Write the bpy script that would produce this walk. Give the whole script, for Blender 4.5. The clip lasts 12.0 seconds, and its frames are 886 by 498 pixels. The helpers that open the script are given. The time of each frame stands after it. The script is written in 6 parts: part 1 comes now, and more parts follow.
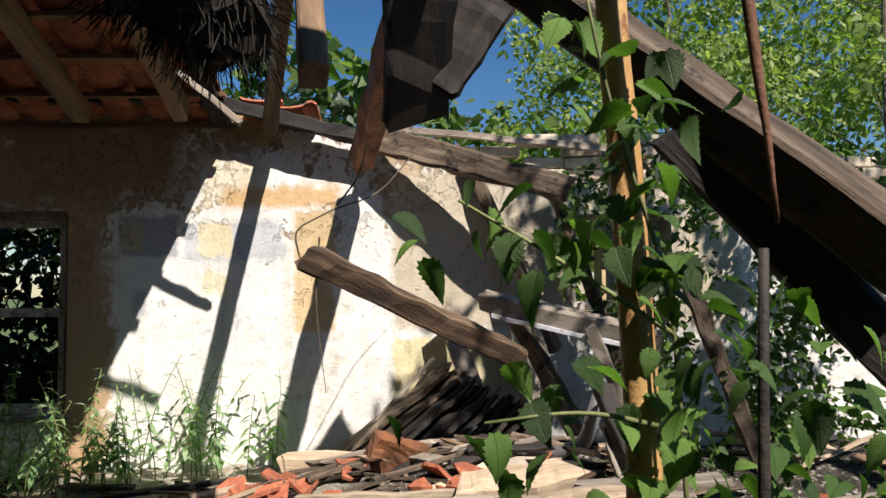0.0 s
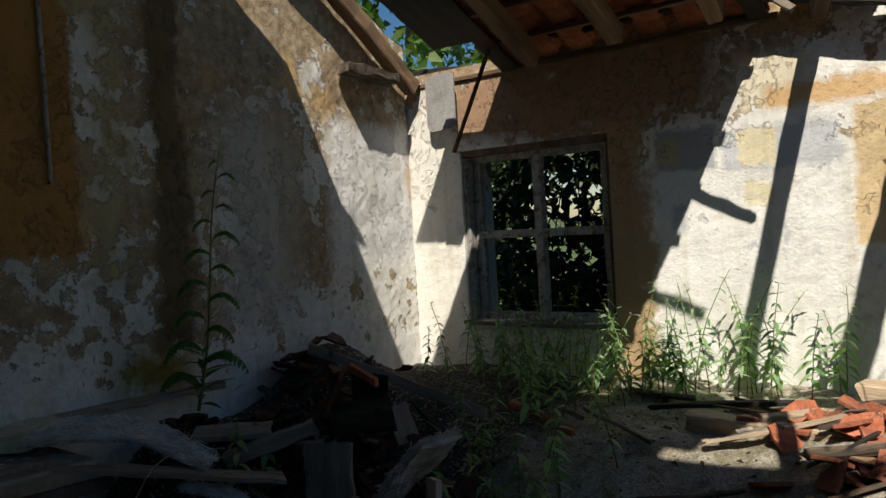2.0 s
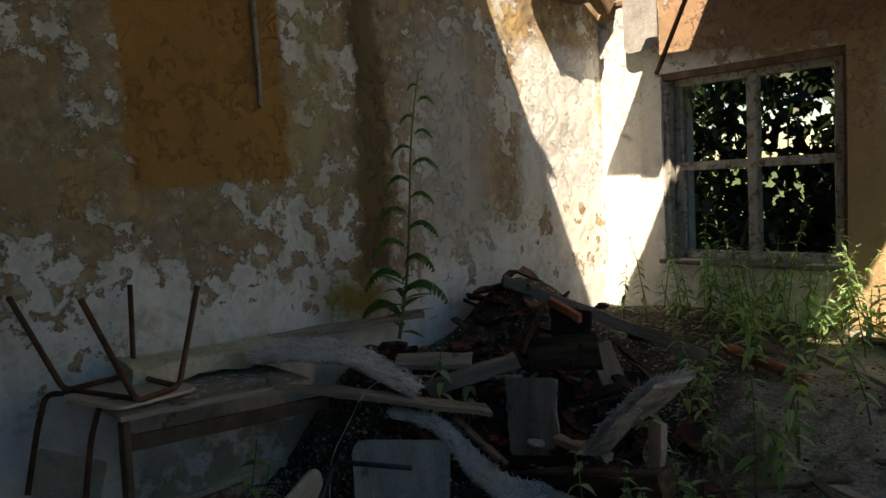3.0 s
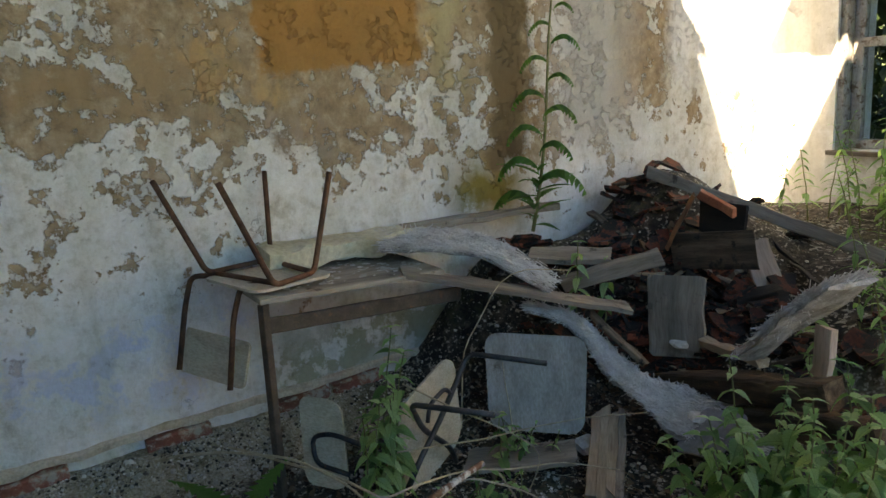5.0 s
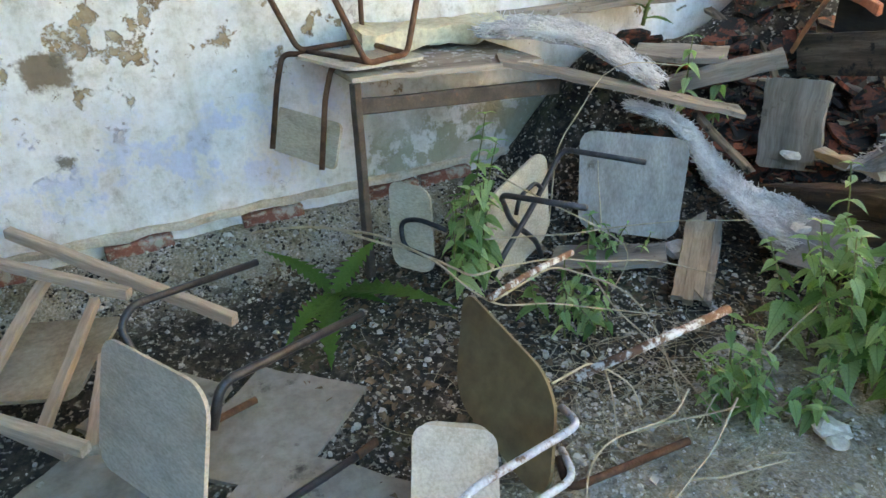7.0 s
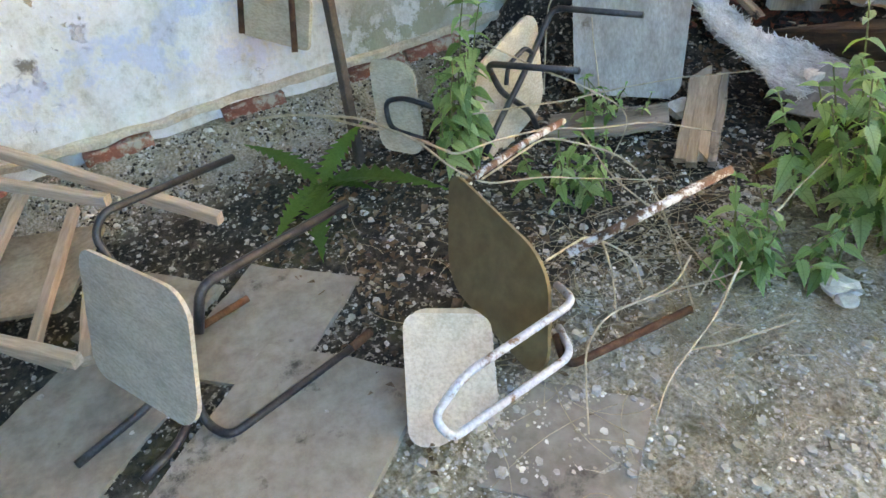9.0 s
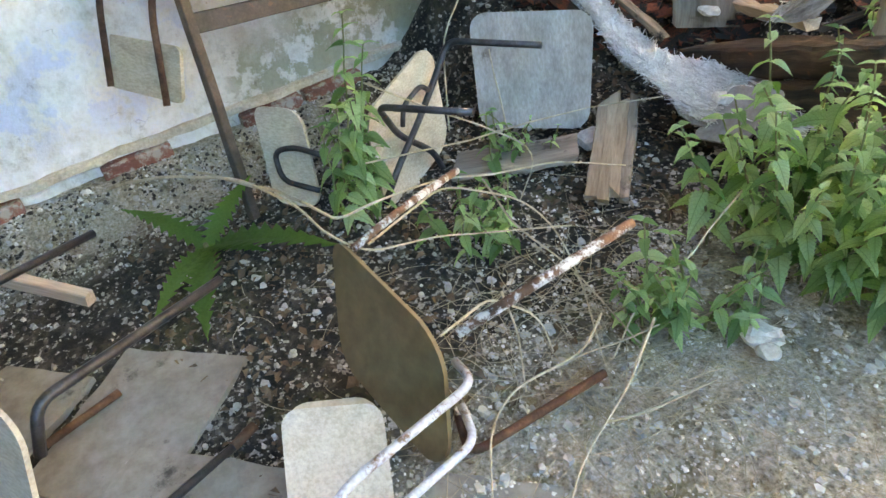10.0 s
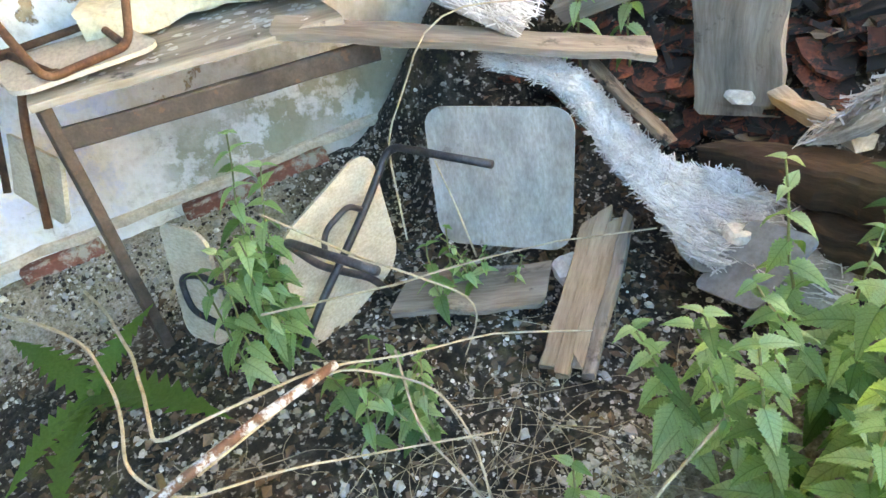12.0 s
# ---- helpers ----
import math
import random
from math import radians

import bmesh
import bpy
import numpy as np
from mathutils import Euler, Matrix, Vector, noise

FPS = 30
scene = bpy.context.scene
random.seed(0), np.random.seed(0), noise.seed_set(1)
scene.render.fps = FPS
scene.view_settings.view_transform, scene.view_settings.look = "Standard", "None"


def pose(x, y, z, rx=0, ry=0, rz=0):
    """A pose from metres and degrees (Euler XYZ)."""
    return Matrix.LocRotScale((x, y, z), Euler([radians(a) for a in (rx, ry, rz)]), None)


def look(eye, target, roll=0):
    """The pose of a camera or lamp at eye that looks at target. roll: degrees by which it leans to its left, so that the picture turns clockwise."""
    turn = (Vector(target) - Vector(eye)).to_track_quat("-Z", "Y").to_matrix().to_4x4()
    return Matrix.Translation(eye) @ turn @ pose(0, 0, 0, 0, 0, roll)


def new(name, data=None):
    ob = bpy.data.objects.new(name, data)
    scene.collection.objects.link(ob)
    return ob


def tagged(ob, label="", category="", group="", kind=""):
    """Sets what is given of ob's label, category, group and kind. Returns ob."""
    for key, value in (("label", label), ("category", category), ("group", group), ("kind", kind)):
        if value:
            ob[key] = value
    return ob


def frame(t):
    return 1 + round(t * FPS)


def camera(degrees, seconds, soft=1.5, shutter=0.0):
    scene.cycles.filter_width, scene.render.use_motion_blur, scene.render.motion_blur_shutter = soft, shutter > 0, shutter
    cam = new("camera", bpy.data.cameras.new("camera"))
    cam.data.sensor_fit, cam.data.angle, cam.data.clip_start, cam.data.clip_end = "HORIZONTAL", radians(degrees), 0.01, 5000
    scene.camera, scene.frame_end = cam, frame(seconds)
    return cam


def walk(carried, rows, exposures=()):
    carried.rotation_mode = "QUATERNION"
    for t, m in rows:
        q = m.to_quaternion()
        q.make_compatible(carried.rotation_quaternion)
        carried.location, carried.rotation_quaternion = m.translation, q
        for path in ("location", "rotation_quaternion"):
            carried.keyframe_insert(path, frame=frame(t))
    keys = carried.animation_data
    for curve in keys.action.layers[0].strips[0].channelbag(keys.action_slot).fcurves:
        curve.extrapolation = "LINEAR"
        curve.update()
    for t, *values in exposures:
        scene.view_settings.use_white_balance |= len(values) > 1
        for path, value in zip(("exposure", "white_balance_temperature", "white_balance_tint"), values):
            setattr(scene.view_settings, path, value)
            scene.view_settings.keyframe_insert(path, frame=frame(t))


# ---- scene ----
cam = camera(63.8, 12.0)
PATH = [
    (0, (0.456, 1.273, 1.546), (0.532, 3.268, 1.666), -0.6),
    (0.5, (0.395, 1.276, 1.542), (0.307, 3.273, 1.614), -0.9),
    (1, (0.286, 1.277, 1.54), (-0.051, 3.247, 1.601), -1.9),
    (1.5, (0.18, 1.28, 1.534), (-0.54, 3.146, 1.535), -2.1),
    (2, (0.107, 1.327, 1.557), (-1.053, 2.954, 1.482), -3.5),
    (2.5, (-0.045, 1.353, 1.493), (-1.487, 2.732, 1.35), -3.5),
    (3, (-0.236, 1.31, 1.472), (-1.709, 2.648, 1.273), -3.6),
    (3.5, (-0.378, 1.264, 1.489), (-1.857, 2.58, 1.2), -3.1),
    (5.5, (-0.413, 1.383, 1.372), (-2.111, 2.29, 0.829), -4.8),
    (6, (-0.443, 1.329, 1.337), (-2.125, 2.154, 0.636), -4.1),
    (6.5, (-0.451, 1.353, 1.304), (-2.101, 2.11, 0.464), -4.2),
    (7, (-0.449, 1.342, 1.285), (-2.082, 2.058, 0.379), -4.1),
    (7.5, (-0.436, 1.316, 1.245), (-2.051, 1.995, 0.279), -4.3),
    (7.7, (-0.43, 1.324, 1.233), (-2.037, 1.971, 0.235), -5.1),
    (9.3, (-0.518, 1.485, 1.23), (-1.968, 2.104, -0.001), -10.4),
    (9.5, (-0.534, 1.518, 1.23), (-1.945, 2.231, 0.005), -10.4),
    (10, (-0.621, 1.685, 1.21), (-2.076, 2.382, 0.028), -11.4),
    (10.5, (-0.696, 1.894, 1.216), (-2.211, 2.537, 0.08), -13.0),
    (11, (-0.829, 2.034, 1.201), (-2.291, 2.825, 0.089), -13.2),
    (11.5, (-0.898, 2.174, 1.199), (-2.378, 2.898, 0.066), -13.9),
    (12, (-0.943, 2.357, 1.215), (-2.504, 2.821, 0.054), -15.0),
]
walk(cam, [(t, look(eye, target, roll)) for t, eye, target, roll in PATH], [(0.0, 0.78, 6500, 15), (1.0, 0.65, 6500, 13), (2.0, 0.4, 6700, 10), (2.6, 0.98, 7600, 12), (3.6, 2.12, 8900, 14), (5.3, 3.7, 9000, 13), (7.0, 5.0, 9000, 13), (9.5, 5.42, 10000, 18), (12.0, 5.85, 9800, 16)])

# ---- sky, sun ----
SUN = Vector((-0.5, 1.0, -1.4)).normalized()
world = bpy.data.worlds.new("sky")
scene.world = world
world.use_nodes = True
sky = world.node_tree.nodes.new("ShaderNodeTexSky")
sky.sky_type, sky.sun_disc = "NISHITA", False
sky.sun_elevation, sky.sun_rotation = math.asin(-SUN.z), math.atan2(-SUN.x, -SUN.y)
sky.dust_density, sky.ozone_density, sky.air_density = 0.2, 2.5, 1.0
rich = world.node_tree.nodes.new("ShaderNodeHueSaturation")
rich.inputs["Saturation"].default_value = 1.3
world.node_tree.links.new(sky.outputs[0], rich.inputs["Color"])
world.node_tree.links.new(rich.outputs[0], world.node_tree.nodes["Background"].inputs[0])
world.node_tree.nodes["Background"].inputs[1].default_value = 0.055
sun = new("sun", bpy.data.lights.new("sun", "SUN"))
sun.data.energy, sun.data.angle, sun.data.color = 5.0, radians(0.55), (1.0, 0.93, 0.82)
sun.matrix_world = look((0, 0, 12), Vector((0, 0, 12)) + SUN)


# ---- materials ----
def net(name):
    m = bpy.data.materials.new(name)
    m.use_nodes = True
    t = m.node_tree
    return m, t, t.nodes["Principled BSDF"]


def node(t, kind, **kw):
    n = t.nodes.new(kind)
    for k, v in kw.items():
        n.inputs[k].default_value = v
    return n


def ramp(t, src, stops):
    r = t.nodes.new("ShaderNodeValToRGB")
    e = r.color_ramp.elements
    while len(e) > 1:
        e.remove(e[-1])
    for i, (p, c) in enumerate(stops):
        q = e[0] if i == 0 else e.new(p)
        q.position = p
        q.color = (*c, 1) if not isinstance(c, (int, float)) else (c, c, c, 1)
    t.links.new(src, r.inputs[0])
    return r.outputs[0]


def noise_at(t, vec, scale, detail=4.0, rough=0.55):
    n = node(t, "ShaderNodeTexNoise", Scale=scale, Detail=detail, Roughness=rough)
    t.links.new(vec, n.inputs["Vector"])
    return n.outputs["Fac"]


def blend(t, fac, a, b, mode="MIX"):
    m = t.nodes.new("ShaderNodeMix")
    m.data_type, m.blend_type = "RGBA", mode
    for src, i in ((fac, 0), (a, 6), (b, 7)):
        if isinstance(src, (int, float)):
            m.inputs[i].default_value = src
        elif isinstance(src, tuple):
            m.inputs[i].default_value = (*src, 1)
        else:
            t.links.new(src, m.inputs[i])
    return m.outputs[2]


def calc(t, op, a, b=0.0, c=0.0):
    m = t.nodes.new("ShaderNodeMath")
    m.operation = op
    for i, src in enumerate((a, b, c)):
        if isinstance(src, (int, float)):
            m.inputs[i].default_value = src
        else:
            t.links.new(src, m.inputs[i])
    return m.outputs[0]


def relief(t, bsdf, height, strength, dist=0.01):
    b = node(t, "ShaderNodeBump", Strength=strength, Distance=dist)
    t.links.new(height, b.inputs["Height"])
    t.links.new(b.outputs[0], bsdf.inputs["Normal"])


def stretched(t, vec, s):
    m = t.nodes.new("ShaderNodeMapping")
    m.inputs["Scale"].default_value = s
    t.links.new(vec, m.inputs["Vector"])
    return m.outputs[0]


def worn(name, dark, mid, light, scale=6.0, grain=(1, 1, 1), rough=0.85, bump=0.4, metal=0.0, vary=0.25, stain=None, stain_at=0.6, fibre=False):
    """A weathered surface: three tones, fine grain (along the timber, where it has fibres), an optional stain, variation from object to object."""
    m, t, p = net(name)
    co = t.nodes.new("ShaderNodeTexCoord").outputs["Object"]
    info = t.nodes.new("ShaderNodeObjectInfo")
    g = stretched(t, co, grain)
    if fibre:
        att = t.nodes.new("ShaderNodeAttribute")
        att.attribute_name = "grain"
        sep = t.nodes.new("ShaderNodeSeparateXYZ")
        t.links.new(att.outputs["Vector"], sep.inputs[0])
        g = blend(t, calc(t, "GREATER_THAN", sep.outputs["Z"], 5.0), g, stretched(t, att.outputs["Vector"], (2.6, 2.6, 0.3)))
    big = noise_at(t, g, scale, 6.0, 0.6)
    fine = noise_at(t, g, scale * 9, 5.0, 0.65)
    col = ramp(t, big, [(0.3, dark), (0.5, mid), (0.72, light)])
    col = blend(t, ramp(t, fine, [(0.35, 0.0), (0.65, 1.0)]), blend(t, 1.0, col, (0.72, 0.7, 0.68), "MULTIPLY"), col)
    tone = calc(t, "MULTIPLY_ADD", info.outputs["Random"], vary * 2, 1.0 - vary)
    hsv = t.nodes.new("ShaderNodeHueSaturation")
    t.links.new(tone, hsv.inputs["Value"])
    t.links.new(col, hsv.inputs["Color"])
    col = hsv.outputs[0]
    if stain:
        f = ramp(t, noise_at(t, co, scale * 1.7, 8.0, 0.7), [(stain_at - 0.04, 0.0), (stain_at + 0.04, 1.0)])
        col = blend(t, f, col, stain)
    t.links.new(col, p.inputs["Base Color"])
    p.inputs["Roughness"].default_value, p.inputs["Metallic"].default_value = rough, metal
    relief(t, p, calc(t, "ADD", big, fine), bump, 0.006)
    return m


def leafy(name, dark, light, tip=None, thin=0.45, veins=False):
    m, t, p = net(name)
    co = t.nodes.new("ShaderNodeTexCoord").outputs["Object"]
    info = t.nodes.new("ShaderNodeObjectInfo")
    geo = t.nodes.new("ShaderNodeNewGeometry")
    r = calc(t, "FRACT", calc(t, "ADD", info.outputs["Random"], geo.outputs["Random Per Island"]))
    col = ramp(t, r, [(0.0, dark), (0.55 if veins else 0.75, light), (1.0, tip or light)])
    col = blend(t, ramp(t, noise_at(t, co, 40, 3.0), [(0.35, 0.0), (0.7, 1.0)]), blend(t, 1.0, col, (0.75, 0.8, 0.7), "MULTIPLY"), col)
    rough = noise_at(t, co, 60, 3.0)
    if veins:
        sep = t.nodes.new("ShaderNodeSeparateXYZ")
        t.links.new(co, sep.inputs[0])
        off = calc(t, "ABSOLUTE", sep.outputs["X"])
        wave = calc(t, "SINE", calc(t, "MULTIPLY", calc(t, "SUBTRACT", sep.outputs["Y"], calc(t, "MULTIPLY", off, 0.9)), 52.0))
        line = calc(t, "MAXIMUM", ramp(t, wave, [(0.86, 0.0), (0.98, 0.6)]), ramp(t, off, [(0.006, 1.0), (0.02, 0.0)]))
        col = blend(t, line, col, blend(t, 1.0, col, (0.6, 0.68, 0.55), "MULTIPLY"))
        rough = calc(t, "SUBTRACT", rough, calc(t, "MULTIPLY", line, 0.8))
    t.links.new(col, p.inputs["Base Color"])
    p.inputs["Roughness"].default_value = 0.5
    tr = t.nodes.new("ShaderNodeBsdfTranslucent")
    t.links.new(blend(t, 1.0, col, (1.35, 1.65, 0.7), "MULTIPLY"), tr.inputs[0])
    mx = t.nodes.new("ShaderNodeMixShader")
    mx.inputs[0].default_value = thin
    t.links.new(p.outputs[0], mx.inputs[1])
    t.links.new(tr.outputs[0], mx.inputs[2])
    t.links.new(mx.outputs[0], t.nodes["Material Output"].inputs[0])
    relief(t, p, rough, 0.5, 0.004)
    return m


def box_mask(t, sep, axis, lo, hi, soft, wob):
    """1 between lo and hi along an axis, with a ragged edge."""
    v = calc(t, "ADD", sep.outputs[axis], wob)
    a = calc(t, "SMOOTH_MIN", calc(t, "DIVIDE", calc(t, "SUBTRACT", v, lo), soft), calc(t, "DIVIDE", calc(t, "SUBTRACT", hi, v), soft), 0.1)
    return calc(t, "MINIMUM", calc(t, "MAXIMUM", a, 0.0), 1.0)


def plaster(name, along, patches, peel_from, ochre_share):
    """Old limewashed plaster: white paint flaking off a sandy coat, ochre coats under it, damp streaks and mould."""
    m, t, p = net(name)
    pos = t.nodes.new("ShaderNodeNewGeometry").outputs["Position"]
    sep = t.nodes.new("ShaderNodeSeparateXYZ")
    t.links.new(pos, sep.inputs[0])
    n1, n2, n3 = noise_at(t, pos, 2.0, 7, 0.65), noise_at(t, pos, 10.0, 10, 0.72), noise_at(t, pos, 60, 6, 0.65)
    white = ramp(t, n2, [(0.32, (0.52, 0.49, 0.42)), (0.46, (0.74, 0.73, 0.69)), (0.62, (0.85, 0.85, 0.83))])
    sand = ramp(t, noise_at(t, pos, 16, 8, 0.7), [(0.3, (0.17, 0.115, 0.065)), (0.5, (0.36, 0.265, 0.165)), (0.7, (0.55, 0.46, 0.33))])
    # flaking: more of the sandy coat shows the higher up
    up = calc(t, "MULTIPLY_ADD", sep.outputs["Z"], 0.13, -0.13 * peel_from)
    up = calc(t, "MINIMUM", calc(t, "MAXIMUM", up, -0.12), 0.045)
    peel = ramp(t, calc(t, "ADD", calc(t, "MULTIPLY_ADD", n1, 0.45, calc(t, "MULTIPLY", n2, 0.55)), up), [(0.515, 0.0), (0.53, 1.0)])
    col = blend(t, peel, white, sand)
    ochre = ramp(t, noise_at(t, pos, 3.1, 7, 0.6), [(0.3, (0.42, 0.25, 0.11)), (0.6, (0.6, 0.43, 0.22)), (0.8, (0.66, 0.56, 0.36))])
    f = ramp(t, calc(t, "ADD", noise_at(t, stretched(t, pos, (0.9, 0.9, 0.6)), 1.9, 7, 0.62), up), [(ochre_share, 0.0), (ochre_share + 0.05, 1.0)])
    col = blend(t, f, col, ochre)
    tight = calc(t, "MULTIPLY_ADD", n2, 0.16, -0.08)
    loose = calc(t, "MULTIPLY_ADD", n1, 0.5, calc(t, "MULTIPLY_ADD", n2, 0.2, -0.35))
    for lo, hi, zlo, zhi, soft, c, share in patches:
        wob = loose if soft > 0.05 else tight
        k = calc(t, "MULTIPLY", box_mask(t, sep, along, lo, hi, soft, wob), box_mask(t, sep, "Z", zlo, zhi, soft, wob))
        if share < 1:
            k = calc(t, "MULTIPLY", k, ramp(t, noise_at(t, pos, 5, 8, 0.7), [(0.62 - share * 0.4, 0.0), (0.68 - share * 0.4, 1.0)]))
        tint = blend(t, n2, tuple(v * 0.75 for v in c), tuple(min(v * 1.2, 1) for v in c))
        col = blend(t, k, col, tint)
    # cracks between plates of plaster
    vo = node(t, "ShaderNodeTexVoronoi", Scale=5.5)
    vo.feature = "DISTANCE_TO_EDGE"
    shift = t.nodes.new("ShaderNodeVectorMath")
    wob = node(t, "ShaderNodeTexNoise", Scale=7.0, Detail=6.0)
    t.links.new(pos, wob.inputs["Vector"])
    t.links.new(pos, shift.inputs[0])
    t.links.new(blend(t, 1.0, wob.outputs["Color"], (0.22, 0.22, 0.22), "MULTIPLY"), shift.inputs[1])
    t.links.new(shift.outputs[0], vo.inputs["Vector"])
    crack = calc(t, "MULTIPLY", ramp(t, vo.outputs["Distance"], [(0.0, 1.0), (0.014, 0.0)]), ramp(t, noise_at(t, pos, 2.6, 7, 0.7), [(0.56, 0.0), (0.64, 0.5)]))
    col = blend(t, crack, col, (0.16, 0.12, 0.08))
    # damp streaks that run down, soot specks
    st = noise_at(t, stretched(t, pos, (5, 5, 0.5)), 1.5, 6, 0.6)
    col = blend(t, ramp(t, st, [(0.52, 0.0), (0.75, 0.55)]), col, blend(t, 1.0, col, (0.62, 0.6, 0.46), "MULTIPLY"))
    col = blend(t, ramp(t, noise_at(t, pos, 13, 10, 0.8), [(0.61, 0.0), (0.68, 0.6)]), col, (0.2, 0.18, 0.15))
    col = blend(t, ramp(t, n3, [(0.3, 0.35), (0.55, 0.0)]), col, blend(t, 1.0, col, (0.7, 0.68, 0.64), "MULTIPLY"))
    t.links.new(col, p.inputs["Base Color"])
    p.inputs["Roughness"].default_value = 0.93
    h = calc(t, "ADD", calc(t, "MULTIPLY_ADD", crack, -1.2, calc(t, "MULTIPLY", peel, -1.3)), calc(t, "ADD", calc(t, "MULTIPLY", n3, 0.35), n2))
    relief(t, p, h, 0.8, 0.012)
    return m


def earth(name):
    """Dark humus strewn with crumbs of plaster."""
    m, t, p = net(name)
    pos = t.nodes.new("ShaderNodeNewGeometry").outputs["Position"]
    sep = t.nodes.new("ShaderNodeSeparateXYZ")
    t.links.new(pos, sep.inputs[0])
    n1, n2, n3 = noise_at(t, pos, 2.2, 6, 0.6), noise_at(t, pos, 14, 8, 0.7), noise_at(t, pos, 90, 5, 0.7)
    col = ramp(t, n2, [(0.3, (0.008, 0.007, 0.005)), (0.48, (0.03, 0.025, 0.019)), (0.66, (0.13, 0.11, 0.085))])
    vo = node(t, "ShaderNodeTexVoronoi", Scale=75.0)
    t.links.new(pos, vo.inputs["Vector"])
    crumb = ramp(t, calc(t, "ADD", vo.outputs["Distance"], calc(t, "MULTIPLY_ADD", n3, 0.9, -0.45)), [(0.12, 1.0), (0.3, 0.0)])
    crumb = calc(t, "MULTIPLY", crumb, ramp(t, vo.outputs["Color"], [(0.8, 0.0), (0.84, 0.6)]))
    # paler mortar grit towards the open side and along the wall
    side = calc(t, "MAXIMUM", box_mask(t, sep, "X", -1.75, 0.3, 0.35, calc(t, "MULTIPLY_ADD", n1, 0.6, -0.3)),
                calc(t, "MULTIPLY", box_mask(t, sep, "X", -9.0, -2.72, 0.3, calc(t, "MULTIPLY_ADD", n2, 0.2, -0.1)), box_mask(t, sep, "Y", -9.0, 2.75, 0.3, calc(t, "MULTIPLY_ADD", n2, 0.2, -0.1))))
    grit = ramp(t, n3, [(0.3, (0.2, 0.17, 0.12)), (0.46, (0.46, 0.42, 0.335)), (0.64, (0.72, 0.68, 0.6))])
    tone = ramp(t, noise_at(t, pos, 5.5, 6, 0.65), [(0.34, (0.5, 0.44, 0.33)), (0.46, (0.88, 0.85, 0.79)), (0.58, (1.0, 1.0, 0.98))])
    grit = blend(t, 1.0, grit, tone, "MULTIPLY")
    col = blend(t, calc(t, "MULTIPLY", side, ramp(t, n2, [(0.3, 0.3), (0.48, 0.95)])), col, grit)
    col = blend(t, crumb, col, (0.62, 0.6, 0.55))
    fleck = calc(t, "ADD", noise_at(t, pos, 48, 3, 0.5), calc(t, "MULTIPLY_ADD", n1, 0.3, -0.15))
    col = blend(t, ramp(t, fleck, [(0.57, 0.0), (0.62, 0.85)]), col, ramp(t, n3, [(0.35, (0.22, 0.19, 0.15)), (0.65, (0.64, 0.62, 0.56))]))
    gap = calc(t, "MULTIPLY", ramp(t, noise_at(t, pos, 7.5, 5, 0.6), [(0.34, 0.85), (0.46, 0.0)]), calc(t, "MULTIPLY_ADD", side, -0.7, 1.0))
    col = blend(t, gap, col, (0.022, 0.018, 0.014))
    moss = ramp(t, noise_at(t, pos, 3.7, 7, 0.7), [(0.54, 0.0), (0.66, 0.65)])
    col = blend(t, moss, col, (0.13, 0.125, 0.05))
    t.links.new(col, p.inputs["Base Color"])
    p.inputs["Roughness"].default_value = 0.95
    relief(t, p, calc(t, "ADD", calc(t, "ADD", n2, n3), fleck), 1.0, 0.02)
    return m


M_LEFT = plaster("left_wall_plaster", "Y", [
    (2.33, 3.1, 1.49, 3.2, 0.025, (0.39, 0.2, 0.06), 0.95),
    (0.3, 2.33, 1.3, 3.4, 0.15, (0.36, 0.25, 0.14), 0.26),
    (3.1, 3.4, 1.3, 3.4, 0.1, (0.45, 0.38, 0.22), 0.5),
    (3.1, 3.75, 0.6, 1.15, 0.22, (0.26, 0.2, 0.045), 0.55),
    (3.45, 3.72, 1.0, 3.4, 0.06, (0.17, 0.12, 0.06), 0.85),
    (3.75, 4.6, 0.9, 2.4, 0.3, (0.5, 0.49, 0.45), 0.9),
    (2.3, 2.7, 1.15, 1.4, 0.06, (0.34, 0.27, 0.2), 0.45),
    (2.1, 3.3, 0.0, 0.55, 0.2, (0.36, 0.35, 0.25), 0.42),
    (1.06, 1.22, 0.74, 0.88, 0.02, (0.24, 0.19, 0.14), 1.0),
    (1.07, 1.16, 0.46, 0.52, 0.02, (0.2, 0.17, 0.14), 1.0),
    (1.52, 1.63, 0.44, 0.53, 0.03, (0.4, 0.42, 0.47), 0.8),
    (0.8, 2.3, 0.15, 0.75, 0.2, (0.6, 0.64, 0.74), 0.3),
    (4.7, 5.7, 1.2, 2.35, 0.12, (0.78, 0.78, 0.78), 1.0)], 1.1, 0.635)
